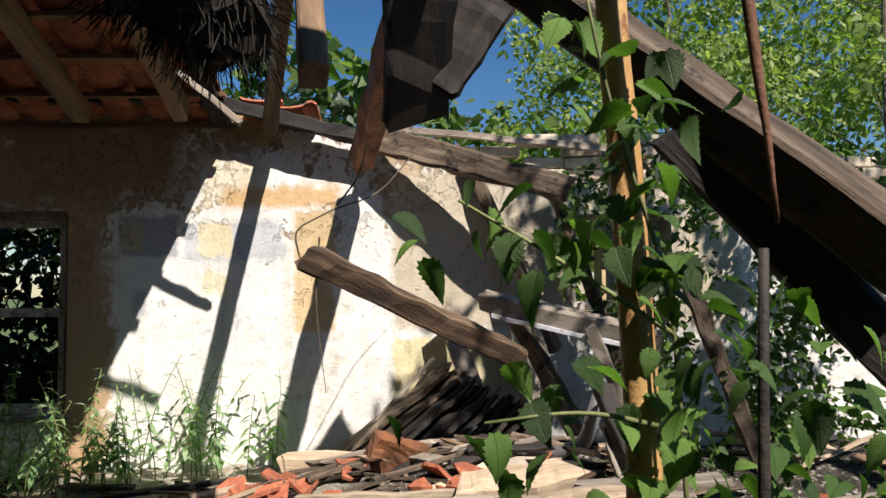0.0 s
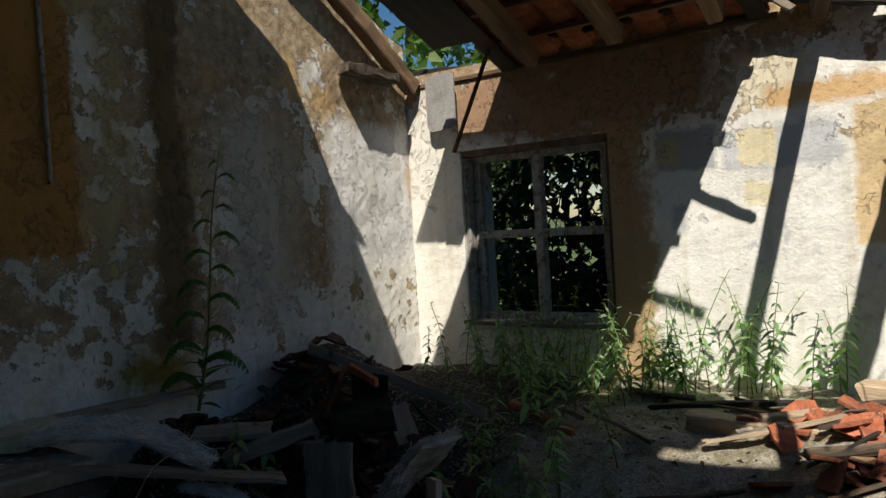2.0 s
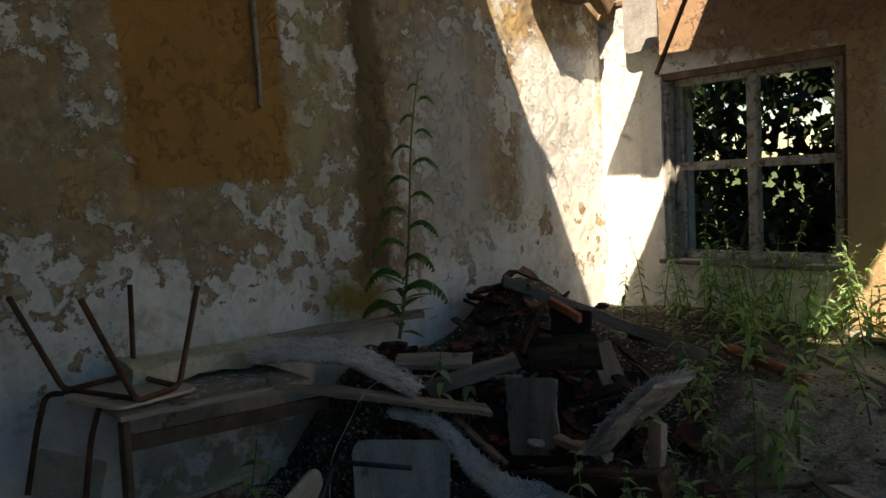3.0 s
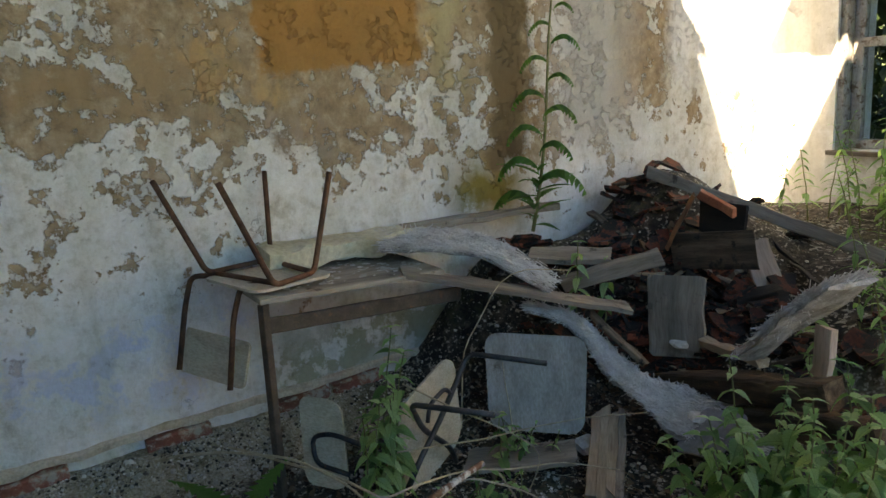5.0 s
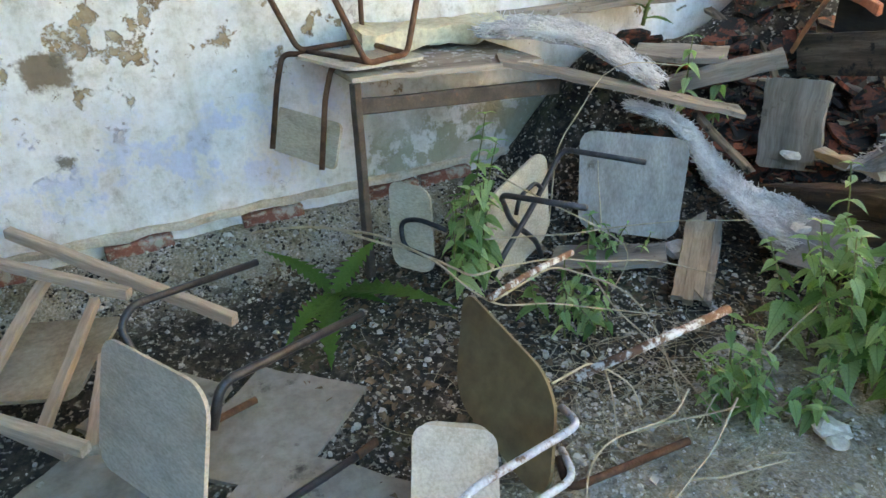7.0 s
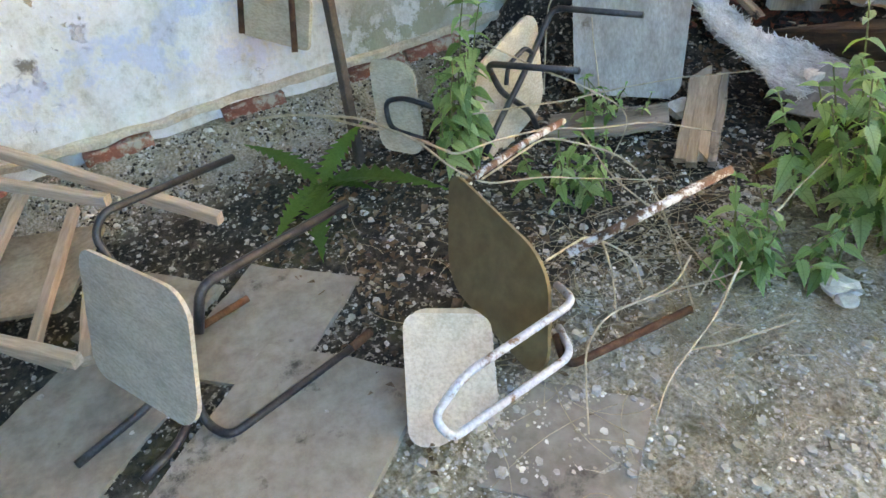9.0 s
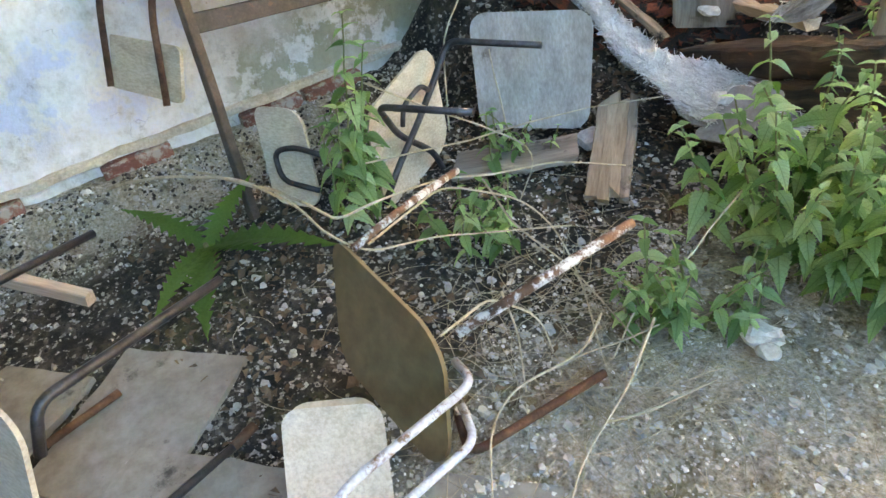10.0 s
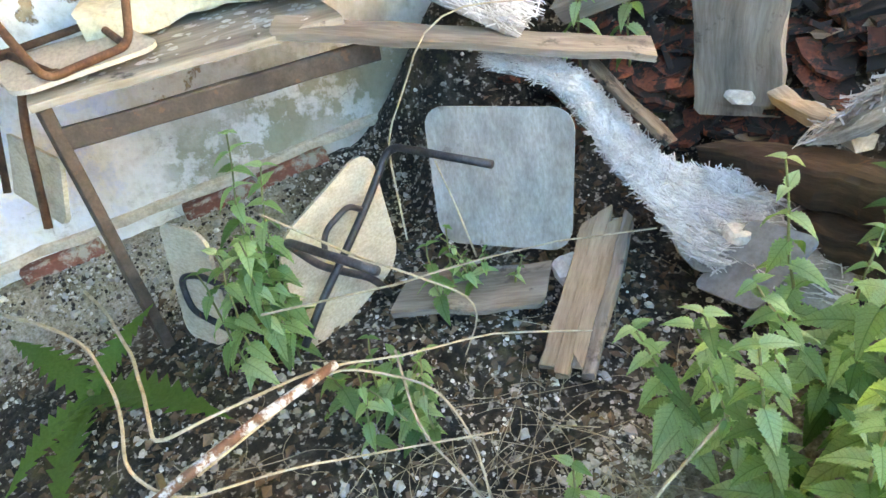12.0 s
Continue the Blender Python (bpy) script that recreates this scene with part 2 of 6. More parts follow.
M_BACK = plaster("back_wall_plaster", "X", [
    (-1.72, -1.37, 0.4, 2.6, 0.06, (0.46, 0.31, 0.18), 0.8),
    (-2.8, -0.95, 2.06, 2.65, 0.12, (0.33, 0.21, 0.13), 0.8),
    (-1.35, -0.32, 0.3, 2.06, 0.03, (0.8, 0.8, 0.77), 1.0),
    (-1.36, -0.97, 1.76, 2.03, 0.03, (0.4, 0.42, 0.45), 0.75),
    (-1.34, -1.19, 1.8, 1.97, 0.02, (0.5, 0.45, 0.3), 0.9),
    (-0.96, -0.33, 1.73, 2.0, 0.03, (0.55, 0.57, 0.6), 0.72),
    (-0.87, -0.65, 1.76, 1.99, 0.02, (0.74, 0.67, 0.48), 0.95),
    (-0.86, -0.67, 1.52, 1.69, 0.03, (0.76, 0.7, 0.5), 0.9),
    (-1.27, -1.14, 1.4, 1.6, 0.04, (0.5, 0.52, 0.55), 0.8),
    (-1.1, -0.5, 1.15, 1.62, 0.12, (0.52, 0.53, 0.55), 0.3),
    (-0.92, -0.5, 2.06, 2.44, 0.1, (0.72, 0.66, 0.52), 0.6),
    (-0.74, 0.0, 2.05, 2.22, 0.05, (0.62, 0.42, 0.22), 0.85),
    (-0.3, -0.02, 1.3, 2.06, 0.03, (0.64, 0.49, 0.29), 0.95),
    (0.01, 0.27, 0.3, 2.2, 0.03, (0.8, 0.79, 0.75), 1.0),
    (0.3, 1.1, 0.85, 1.28, 0.03, (0.74, 0.67, 0.42), 1.0),
    (0.29, 2.5, 1.3, 2.3, 0.05, (0.55, 0.49, 0.38), 0.8),
    (-3.3, -2.78, 0.5, 2.4, 0.06, (0.78, 0.76, 0.7), 0.9)], 2.05, 0.63)
M_EARTH = earth("rubble_earth")
M_RAFTER = worn("rafter_wood", (0.09, 0.055, 0.03), (0.2, 0.125, 0.07), (0.3, 0.2, 0.12), 5, (8, 1, 8), 0.8, 0.5, fibre=True)
# Near-black wood: the shade under the roof is put into its colour.
M_BLACK_WOOD = worn("shade_black_wood", (0.006, 0.005, 0.0045), (0.016, 0.013, 0.011), (0.045, 0.034, 0.026), 7, (1, 1, 1), 0.75, 0.6, fibre=True)
M_RUSTY_WOOD = worn("reddish_wood", (0.05, 0.022, 0.012), (0.22, 0.085, 0.035), (0.42, 0.17, 0.06), 9, (1, 1, 1), 0.65, 0.5)
M_GREY_WOOD = worn("weathered_wood", (0.13, 0.11, 0.09), (0.3, 0.26, 0.21), (0.47, 0.42, 0.35), 5, (1, 1, 1), 0.9, 0.6, stain=(0.09, 0.075, 0.06), stain_at=0.62, fibre=True)
M_LOG = worn("rotten_log", (0.03, 0.021, 0.014), (0.105, 0.076, 0.052), (0.28, 0.22, 0.16), 8, (1, 1, 1), 0.9, 0.9, stain=(0.02, 0.016, 0.013), stain_at=0.58, fibre=True)
M_BROWN_LOG = worn("brown_rotten_log", (0.018, 0.011, 0.007), (0.075, 0.045, 0.026), (0.26, 0.18, 0.11), 7, (1, 1, 1), 0.9, 0.9, stain=(0.2, 0.09, 0.035), stain_at=0.64, fibre=True)
M_PALE_WOOD = worn("pale_split_wood", (0.27, 0.2, 0.13), (0.46, 0.36, 0.25), (0.6, 0.5, 0.37), 6, (1, 1, 1), 0.85, 0.5, fibre=True)
M_PINK_WOOD = worn("pinkish_lacquered_wood", (0.42, 0.3, 0.21), (0.58, 0.43, 0.32), (0.66, 0.52, 0.41), 5, (1, 1, 1), 0.6, 0.2, fibre=True)
M_PLY = worn("weathered_plywood", (0.45, 0.395, 0.31), (0.6, 0.535, 0.43), (0.69, 0.625, 0.52), 4, (1, 3, 5), 0.7, 0.2, vary=0.06, stain=(0.3, 0.25, 0.18), stain_at=0.68)
M_PLY_CREAM = worn("cream_plywood", (0.44, 0.375, 0.27), (0.58, 0.51, 0.38), (0.65, 0.585, 0.45), 4, (1, 3, 5), 0.7, 0.2, vary=0.05, stain=(0.34, 0.27, 0.18), stain_at=0.72)
M_PLY_GREY = worn("grey_bleached_plywood", (0.27, 0.255, 0.225), (0.39, 0.375, 0.34), (0.48, 0.465, 0.43), 4, (3, 3, 1), 0.75, 0.3, vary=0.04, stain=(0.16, 0.14, 0.115), stain_at=0.62)
M_PLY_BROWN = worn("brown_varnished_plywood", (0.12, 0.085, 0.04), (0.19, 0.145, 0.075), (0.25, 0.2, 0.11), 3, (1, 1, 1), 0.5, 0.15, vary=0.04, stain=(0.06, 0.045, 0.025), stain_at=0.64)
M_STEEL = worn("dark_painted_steel", (0.03, 0.032, 0.036), (0.06, 0.063, 0.07), (0.11, 0.11, 0.115), 20, (1, 1, 1), 0.45, 0.2, 0.5, stain=(0.16, 0.065, 0.03), stain_at=0.66)
M_LEG = worn("brown_painted_steel", (0.05, 0.036, 0.027), (0.1, 0.075, 0.058), (0.16, 0.12, 0.09), 14, (1, 1, 1), 0.7, 0.3, 0.1, stain=(0.2, 0.1, 0.055), stain_at=0.64)
M_RUST = worn("rusty_steel", (0.07, 0.032, 0.02), (0.16, 0.075, 0.042), (0.26, 0.14, 0.085), 18, (1, 1, 1), 0.8, 0.4, 0.3)
M_RUST_WHITE = worn("rust_with_paint_scraps", (0.07, 0.035, 0.022), (0.17, 0.085, 0.05), (0.26, 0.15, 0.095), 16, (1, 1, 1), 0.75, 0.4, 0.1, stain=(0.6, 0.6, 0.58), stain_at=0.52)
M_WHITE_TUBE = worn("flaking_white_enamel", (0.55, 0.58, 0.63), (0.68, 0.72, 0.78), (0.78, 0.8, 0.84), 12, (1, 1, 1), 0.4, 0.2, 0.0, stain=(0.2, 0.11, 0.06), stain_at=0.59)
M_TILE = worn("terracotta", (0.2, 0.06, 0.035), (0.4, 0.125, 0.06), (0.56, 0.21, 0.11), 9, (1, 1, 1), 0.85, 0.4, vary=0.35, stain=(0.07, 0.045, 0.035), stain_at=0.6)
# Darker copy of the terracotta, used on the corner heap.
M_TILE_DARK = worn("dark_terracotta", (0.05, 0.02, 0.014), (0.22, 0.062, 0.032), (0.45, 0.14, 0.07), 9, (1, 1, 1), 0.9, 0.4, vary=0.55, stain=(0.018, 0.015, 0.013), stain_at=0.48)
M_BRICK = worn("old_brick", (0.13, 0.05, 0.036), (0.27, 0.095, 0.065), (0.36, 0.17, 0.12), 11, (1, 1, 1), 0.9, 0.6, vary=0.2, stain=(0.4, 0.36, 0.3), stain_at=0.54)
M_PALE_BRICK = worn("limewashed_brick", (0.4, 0.33, 0.24), (0.58, 0.5, 0.38), (0.68, 0.62, 0.5), 9, (1, 1, 1), 0.95, 0.6, vary=0.12)
M_STRAW = worn("grey_reed", (0.16, 0.15, 0.138), (0.38, 0.37, 0.35), (0.62, 0.61, 0.58), 14, (1, 1, 1), 0.9, 0.5, vary=0.1)
M_STRAW_ENDS = worn("bleached_reed", (0.45, 0.44, 0.42), (0.68, 0.67, 0.65), (0.82, 0.81, 0.79), 14, (1, 1, 1), 0.85, 0.3, vary=0.1)
# Straw blackened by colour to stand for the shade under the roof.
M_THATCH = worn("shade_blackened_thatch", (0.005, 0.004, 0.003), (0.01, 0.008, 0.006), (0.022, 0.018, 0.012), 14, (1, 1, 1), 0.95, 0.6)
M_STALK = worn("dry_stalk", (0.3, 0.24, 0.15), (0.5, 0.43, 0.3), (0.62, 0.56, 0.42), 25, (1, 1, 1), 0.8, 0.3)
# The warm orange of sun on the bark is put into this colour.
M_BARK = worn("sun_orange_bark", (0.42, 0.2, 0.06), (0.62, 0.36, 0.13), (0.75, 0.52, 0.24), 9, (1, 1, 0.5), 0.7, 0.5, stain=(0.22, 0.09, 0.035), stain_at=0.62)
M_TRUNK = worn("tree_bark", (0.06, 0.05, 0.04), (0.14, 0.115, 0.09), (0.22, 0.19, 0.15), 6, (1, 1, 0.3), 0.9, 0.7)
M_SLAB = worn("stone_floor_slab", (0.2, 0.185, 0.155), (0.31, 0.285, 0.24), (0.38, 0.355, 0.31), 3, (1, 1, 1), 0.8, 0.25, vary=0.08, stain=(0.06, 0.052, 0.042), stain_at=0.62)
M_FRAME = worn("flaking_white_paint", (0.25, 0.24, 0.22), (0.42, 0.41, 0.38), (0.55, 0.54, 0.51), 12, (1, 1, 0.3), 0.8, 0.6, vary=0.05, stain=(0.14, 0.1, 0.07), stain_at=0.56)
M_CASING = worn("bare_window_casing", (0.06, 0.04, 0.03), (0.16, 0.1, 0.07), (0.28, 0.2, 0.15), 10, (1, 1, 0.3), 0.85, 0.6)
M_FOAM = worn("yellowed_foam", (0.5, 0.43, 0.26), (0.64, 0.59, 0.42), (0.72, 0.69, 0.55), 5, (1, 1, 1), 0.95, 0.5)
M_SLATE = worn("grey_fibre_slate", (0.25, 0.25, 0.24), (0.36, 0.36, 0.35), (0.44, 0.44, 0.43), 6, (1, 1, 1), 0.8, 0.3)
M_ZINC = worn("dull_zinc", (0.22, 0.23, 0.24), (0.34, 0.35, 0.36), (0.46, 0.47, 0.48), 8, (1, 1, 1), 0.5, 0.2, 0.6)
M_BRUSH = worn("dark_twigs", (0.05, 0.035, 0.025), (0.09, 0.065, 0.045), (0.14, 0.1, 0.07), 20, (1, 1, 1), 0.85, 0.3)
M_NETTLE = leafy("nettle_leaf", (0.09, 0.19, 0.075), (0.3, 0.46, 0.25), (0.54, 0.66, 0.46), 0.5, veins=True)
M_THISTLE = leafy("thistle_leaf", (0.05, 0.13, 0.03), (0.11, 0.23, 0.055))
M_VINE = leafy("vine_leaf", (0.025, 0.06, 0.012), (0.06, 0.13, 0.022), (0.17, 0.3, 0.06), 0.35, veins=True)
M_TREE = leafy("tree_leaf", (0.05, 0.1, 0.022), (0.1, 0.18, 0.035), (0.17, 0.24, 0.07))
M_POPLAR = leafy("poplar_leaf", (0.13, 0.2, 0.05), (0.26, 0.33, 0.1), (0.42, 0.46, 0.22))
# Far darker than other leaves: the shade behind the wall is in the colour.
M_SHADE_LEAF = leafy("shade_dark_thicket_leaf", (0.012, 0.024, 0.008), (0.025, 0.045, 0.014), None, 0.15)
M_LITTER = worn("dead_leaf", (0.06, 0.04, 0.025), (0.15, 0.1, 0.06), (0.28, 0.2, 0.13), 12, (1, 1, 1), 0.9, 0.2, vary=0.0)
M_STEM = worn("green_stem", (0.1, 0.13, 0.04), (0.17, 0.2, 0.07), (0.25, 0.25, 0.11), 25, (1, 1, 1), 0.7, 0.2)
M_SHARD = worn("plaster_crumbs", (0.4, 0.38, 0.34), (0.6, 0.58, 0.53), (0.74, 0.72, 0.68), 9, (1, 1, 1), 0.95, 0.3)
M_OCHRE_OUT = worn("outdoor_ochre_render", (0.5, 0.34, 0.15), (0.66, 0.47, 0.24), (0.72, 0.58, 0.36), 3, (1, 1, 1), 0.9, 0.4)
M_MEADOW = worn("meadow_grass", (0.04, 0.07, 0.02), (0.07, 0.11, 0.03), (0.12, 0.14, 0.05), 2, (1, 1, 1), 0.95, 0.6)

gm, gt, gp = net("dusty_window_glass")
gp.inputs["Base Color"].default_value = (0.9, 0.92, 0.9, 1)
gp.inputs["Transmission Weight"].default_value, gp.inputs["Roughness"].default_value, gp.inputs["IOR"].default_value = 1.0, 0.02, 1.02
M_GLASS = gm

sm, st_, sp = net("mixed_rubble")
sgeo = st_.nodes.new("ShaderNodeNewGeometry")
scol = ramp(st_, sgeo.outputs["Random Per Island"], [(0.0, (0.02, 0.016, 0.013)), (0.45, (0.045, 0.037, 0.03)), (0.7, (0.14, 0.12, 0.1)), (0.86, (0.42, 0.39, 0.34)), (1.0, (0.7, 0.68, 0.63))])
st_.links.new(scol, sp.inputs["Base Color"])
sp.inputs["Roughness"].default_value = 0.95
M_RUBBLE = sm
pm, pt, pp = net("pale_mortar_rubble")
pcol = ramp(pt, pt.nodes.new("ShaderNodeNewGeometry").outputs["Random Per Island"], [(0.0, (0.2, 0.17, 0.12)), (0.35, (0.4, 0.36, 0.28)), (0.7, (0.57, 0.53, 0.45)), (1.0, (0.8, 0.78, 0.73))])
pt.links.new(pcol, pp.inputs["Base Color"])
pp.inputs["Roughness"].default_value = 0.95
M_PALE_RUBBLE = pm
# Dark brown so the unseen walls bounce little sunlight into the room.
M_UNSEEN_WALL = worn("low_bounce_dark_wall", (0.05, 0.04, 0.032), (0.11, 0.085, 0.065), (0.2, 0.16, 0.12), 4, (1, 1, 1), 0.95, 0.6, vary=0.0)


# ---- tools ----
BASE = {}
RNG = random.Random(7)


def V(*a):
    return Vector(a)


def to_object(name, bm, material, origin=V(0, 0, 0), smooth=False):
    me = bpy.data.meshes.new(name)
    bmesh.ops.recalc_face_normals(bm, faces=bm.faces)
    bm.to_mesh(me)
    bm.free()
    me.transform(Matrix.Translation(-origin))
    me.materials.append(material)
    if smooth:
        me.polygons.foreach_set("use_smooth", [True] * len(me.polygons))
    return new(name, me)


def empty(name, at, label, category, group="", kind=""):
    ob = new(name)
    ob.empty_display_size = 0.05
    ob.location = at
    BASE[ob.name] = Vector(at)
    return tagged(ob, label, category, group, kind)


def part(name, bm, material, parent, label="", smooth=False):
    origin = BASE[parent.name]
    ob = to_object(name, bm, material, origin, smooth)
    ob.parent = parent
    BASE[ob.name] = origin
    return tagged(ob, label)


def thing(name, bm, material, label, category, group="", kind="", smooth=False):
    bm.verts.ensure_lookup_table()
    lo = Vector([min(v.co[i] for v in bm.verts) for i in range(3)])
    hi = Vector([max(v.co[i] for v in bm.verts) for i in range(3)])
    at = Vector(((lo.x + hi.x) / 2, (lo.y + hi.y) / 2, lo.z))
    ob = to_object(name, bm, material, at, smooth)
    ob.location = at
    BASE[ob.name] = at
    return tagged(ob, label, category, group, kind)


def wobble(p, s, k):
    return noise.noise_vector(Vector(p) * s) * k


def add_box(bm, lo, hi):
    bmesh.ops.create_cube(bm, size=1, matrix=Matrix.LocRotScale((Vector(lo) + Vector(hi)) / 2, None, Vector(hi) - Vector(lo)))


def add_beam(bm, a, b, w, h, roll=0.0, worn_by=0.004, seg=8, ragged=0.02, taper=1.0):
    """A sawn timber from a to b with worn arrises and broken ends."""
    a, b = Vector(a), Vector(b)
    d = (b - a).normalized()
    side = d.cross(V(0, 0, 1))
    side = side.normalized() if side.length > 1e-3 else V(1, 0, 0)
    up = side.cross(d)
    q = Matrix.Rotation(radians(roll), 3, d)
    side, up = q @ side, q @ up
    c = 0.18
    outline = [(-1, -1 + c), (-1 + c, -1), (1 - c, -1), (1, -1 + c), (1, 1 - c), (1 - c, 1), (-1 + c, 1), (-1, 1 - c)]
    rings = []
    fibre = bm.verts.layers.float_vector.get("grain") or bm.verts.layers.float_vector.new("grain")
    shift = (a.x * 7.3 + b.y * 3.1) % 3
    for i in range(seg + 1):
        f = i / seg
        k = 1 + (taper - 1) * f
        ring = []
        for u, v in outline:
            p = a.lerp(b, f) + side * (u * w / 2 * k) + up * (v * h / 2 * k)
            p += wobble(p, 9, worn_by * 2.2) + wobble(p, 31, worn_by)
            if i in (0, seg):
                p += d * noise.noise(p * 37) * ragged
            vert = bm.verts.new(p)
            vert[fibre] = (u * w / 2 + shift, v * h / 2 + shift, 10 + (b - a).length * f)
            ring.append(vert)
        rings.append(ring)
    for r, s in zip(rings, rings[1:]):
        for i in range(8):
            bm.faces.new((r[i], r[(i + 1) % 8], s[(i + 1) % 8], s[i]))
    bm.faces.new(rings[0][::-1])
    bm.faces.new(rings[-1])


def beam(name, a, b, w, h, material, label, category="timber", roll=0.0, worn_by=0.004, seg=8, ragged=0.02, group="", taper=1.0):
    bm = bmesh.new()
    add_beam(bm, a, b, w, h, roll, worn_by, seg, ragged, taper)
    return thing(name, bm, material, label, category, group)


def rounded(points, radius, steps=5):
    """A polyline with its corners rounded."""
    pts = [Vector(p) for p in points]
    out = [pts[0]]
    for a, b, c in zip(pts, pts[1:], pts[2:]):
        ra = min(radius, (a - b).length * 0.45, (c - b).length * 0.45)
        s, e = b + (a - b).normalized() * ra, b + (c - b).normalized() * ra
        for i in range(steps + 1):
            f = i / steps
            out.append(s.lerp(b, f).lerp(b.lerp(e, f), f))
    out.append(pts[-1])
    return out


def add_tube(bm, points, r, seg=8, r_end=None):
    pts = [Vector(p) for p in points]
    n = len(pts)
    tangent = [(pts[min(i + 1, n - 1)] - pts[max(i - 1, 0)]).normalized() for i in range(n)]
    side = tangent[0].orthogonal().normalized()
    rings = []
    for i, p in enumerate(pts):
        side = (side - tangent[i] * side.dot(tangent[i])).normalized()
        up = tangent[i].cross(side)
        rr = r if r_end is None else r + (r_end - r) * i / max(n - 1, 1)
        rings.append([bm.verts.new(p + (side * math.cos(2 * math.pi * k / seg) + up * math.sin(2 * math.pi * k / seg)) * rr) for k in range(seg)])
    for x, y in zip(rings, rings[1:]):
        for k in range(seg):
            bm.faces.new((x[k], x[(k + 1) % seg], y[(k + 1) % seg], y[k]))
    bm.faces.new(rings[0][::-1])
    bm.faces.new(rings[-1])


def add_plate(bm, centre, u, v, w, h, corner, thick, bend=0.0, taper=1.0, n=10):
    """A bent plywood plate with rounded corners; u and v span it, bend bows it along v."""
    u, v = Vector(u).normalized(), Vector(v).normalized()
    nrm = u.cross(v).normalized()
    rim = []
    for cx, cy, a0 in ((1, 1, 0), (-1, 1, 90), (-1, -1, 180), (1, -1, 270)):
        for i in range(7):
            a = radians(a0 + i * 15)
            rim.append((cx * (w / 2 - corner) + corner * math.cos(a), cy * (h / 2 - corner) + corner * math.sin(a)))
    rows = []
    for k in range(5):
        s = k / 4
        rows.append([(x * s, y * s) for x, y in rim])

    def place(x, y, z):
        k = 1 + (taper - 1) * (0.5 - y / h)
        z += bend * ((2 * y / h) ** 2) - bend * 0.4 * ((2 * x / w) ** 2)
        return Vector(centre) + u * x * k + v * y + nrm * z

    for sgn in (1, -1):
        mid = bm.verts.new(place(0, 0, sgn * thick / 2))
        rings = [[bm.verts.new(place(x, y, sgn * thick / 2)) for x, y in row] for row in rows[1:]]
        m = len(rim)
        for i in range(m):
            bm.faces.new((mid, rings[0][i], rings[0][(i + 1) % m]))
        for r, s in zip(rings, rings[1:]):
            for i in range(m):
                bm.faces.new((r[i], s[i], s[(i + 1) % m], r[(i + 1) % m]))
        if sgn == 1:
            front = rings[-1]
        else:
            for i in range(m):
                bm.faces.new((front[i], rings[-1][i], rings[-1][(i + 1) % m], front[(i + 1) % m]))


def smooth01(a, b, x):
    f = min(max((x - a) / (b - a), 0.0), 1.0)
    return f * f * (3 - 2 * f)


def ground_z(x, y):
    """Height of the rubble-strewn floor: level by the chairs, heaped towards the back wall and the corner."""
    h = 0.1 * (1 - smooth01(-3.18, -2.95, x)) * (1 - smooth01(2.9, 3.3, y))
    h += 0.5 * smooth01(3.35, 4.6, y)
    h += 0.26 * smooth01(-0.9, 0.7, x) * smooth01(2.4, 3.8, y) * (1 - 0.6 * smooth01(4.7, 5.5, y))
    h += 0.6 * math.exp(-((x + 3.05) / 0.34) ** 2) * smooth01(2.8, 3.3, y) * (1 - 0.55 * smooth01(3.4, 4.1, y)) * (1 - smooth01(4.5, 5.3, y))
    h += 0.2 * math.exp(-((x + 2.8) / 0.45) ** 2 - ((y - 4.2) / 0.35) ** 2)
    p = V(x, y, 0)
    k = 0.25 + 0.75 * smooth01(3.0, 4.2, y)
    return h + noise.noise(p * 2.1) * 0.05 * k + noise.noise(p * 7) * 0.022 * k + noise.noise(p * 23) * 0.008


def roof_z(y):
    return 2.66 + (5.34 - y) * 0.38


# ---- setting: ground, walls ----
XL, YB = -3.235, 5.64


def grid(name, x0, x1, y0, y1, step, height, material, label, category, kind="structure"):
    nx, ny = int(round((x1 - x0) / step)), int(round((y1 - y0) / step))
    verts = []
    for j in range(ny + 1):
        for i in range(nx + 1):
            x, y = x0 + (x1 - x0) * i / nx, y0 + (y1 - y0) * j / ny
            verts.append((x, y, height(x, y)))
    faces = [(j * (nx + 1) + i, j * (nx + 1) + i + 1, (j + 1) * (nx + 1) + i + 1, (j + 1) * (nx + 1) + i) for j in range(ny) for i in range(nx)]
    me = bpy.data.meshes.new(name)
    me.from_pydata(verts, [], faces)
    me.materials.append(material)
    me.polygons.foreach_set("use_smooth", [True] * len(faces))
    return tagged(new(name, me), label, category, "", kind)


floor = grid("floor", XL, 4.2, -1.5, YB, 0.035, ground_z, M_EARTH, "dark earth floor strewn with plaster crumbs and rubble", "floor")
BASE["floor"] = V(0, 0, 0)
ground = grid("ground", -400, 400, -400, 400, 20, lambda x, y: -0.45, M_MEADOW, "rough grass outside the ruined house", "ground")


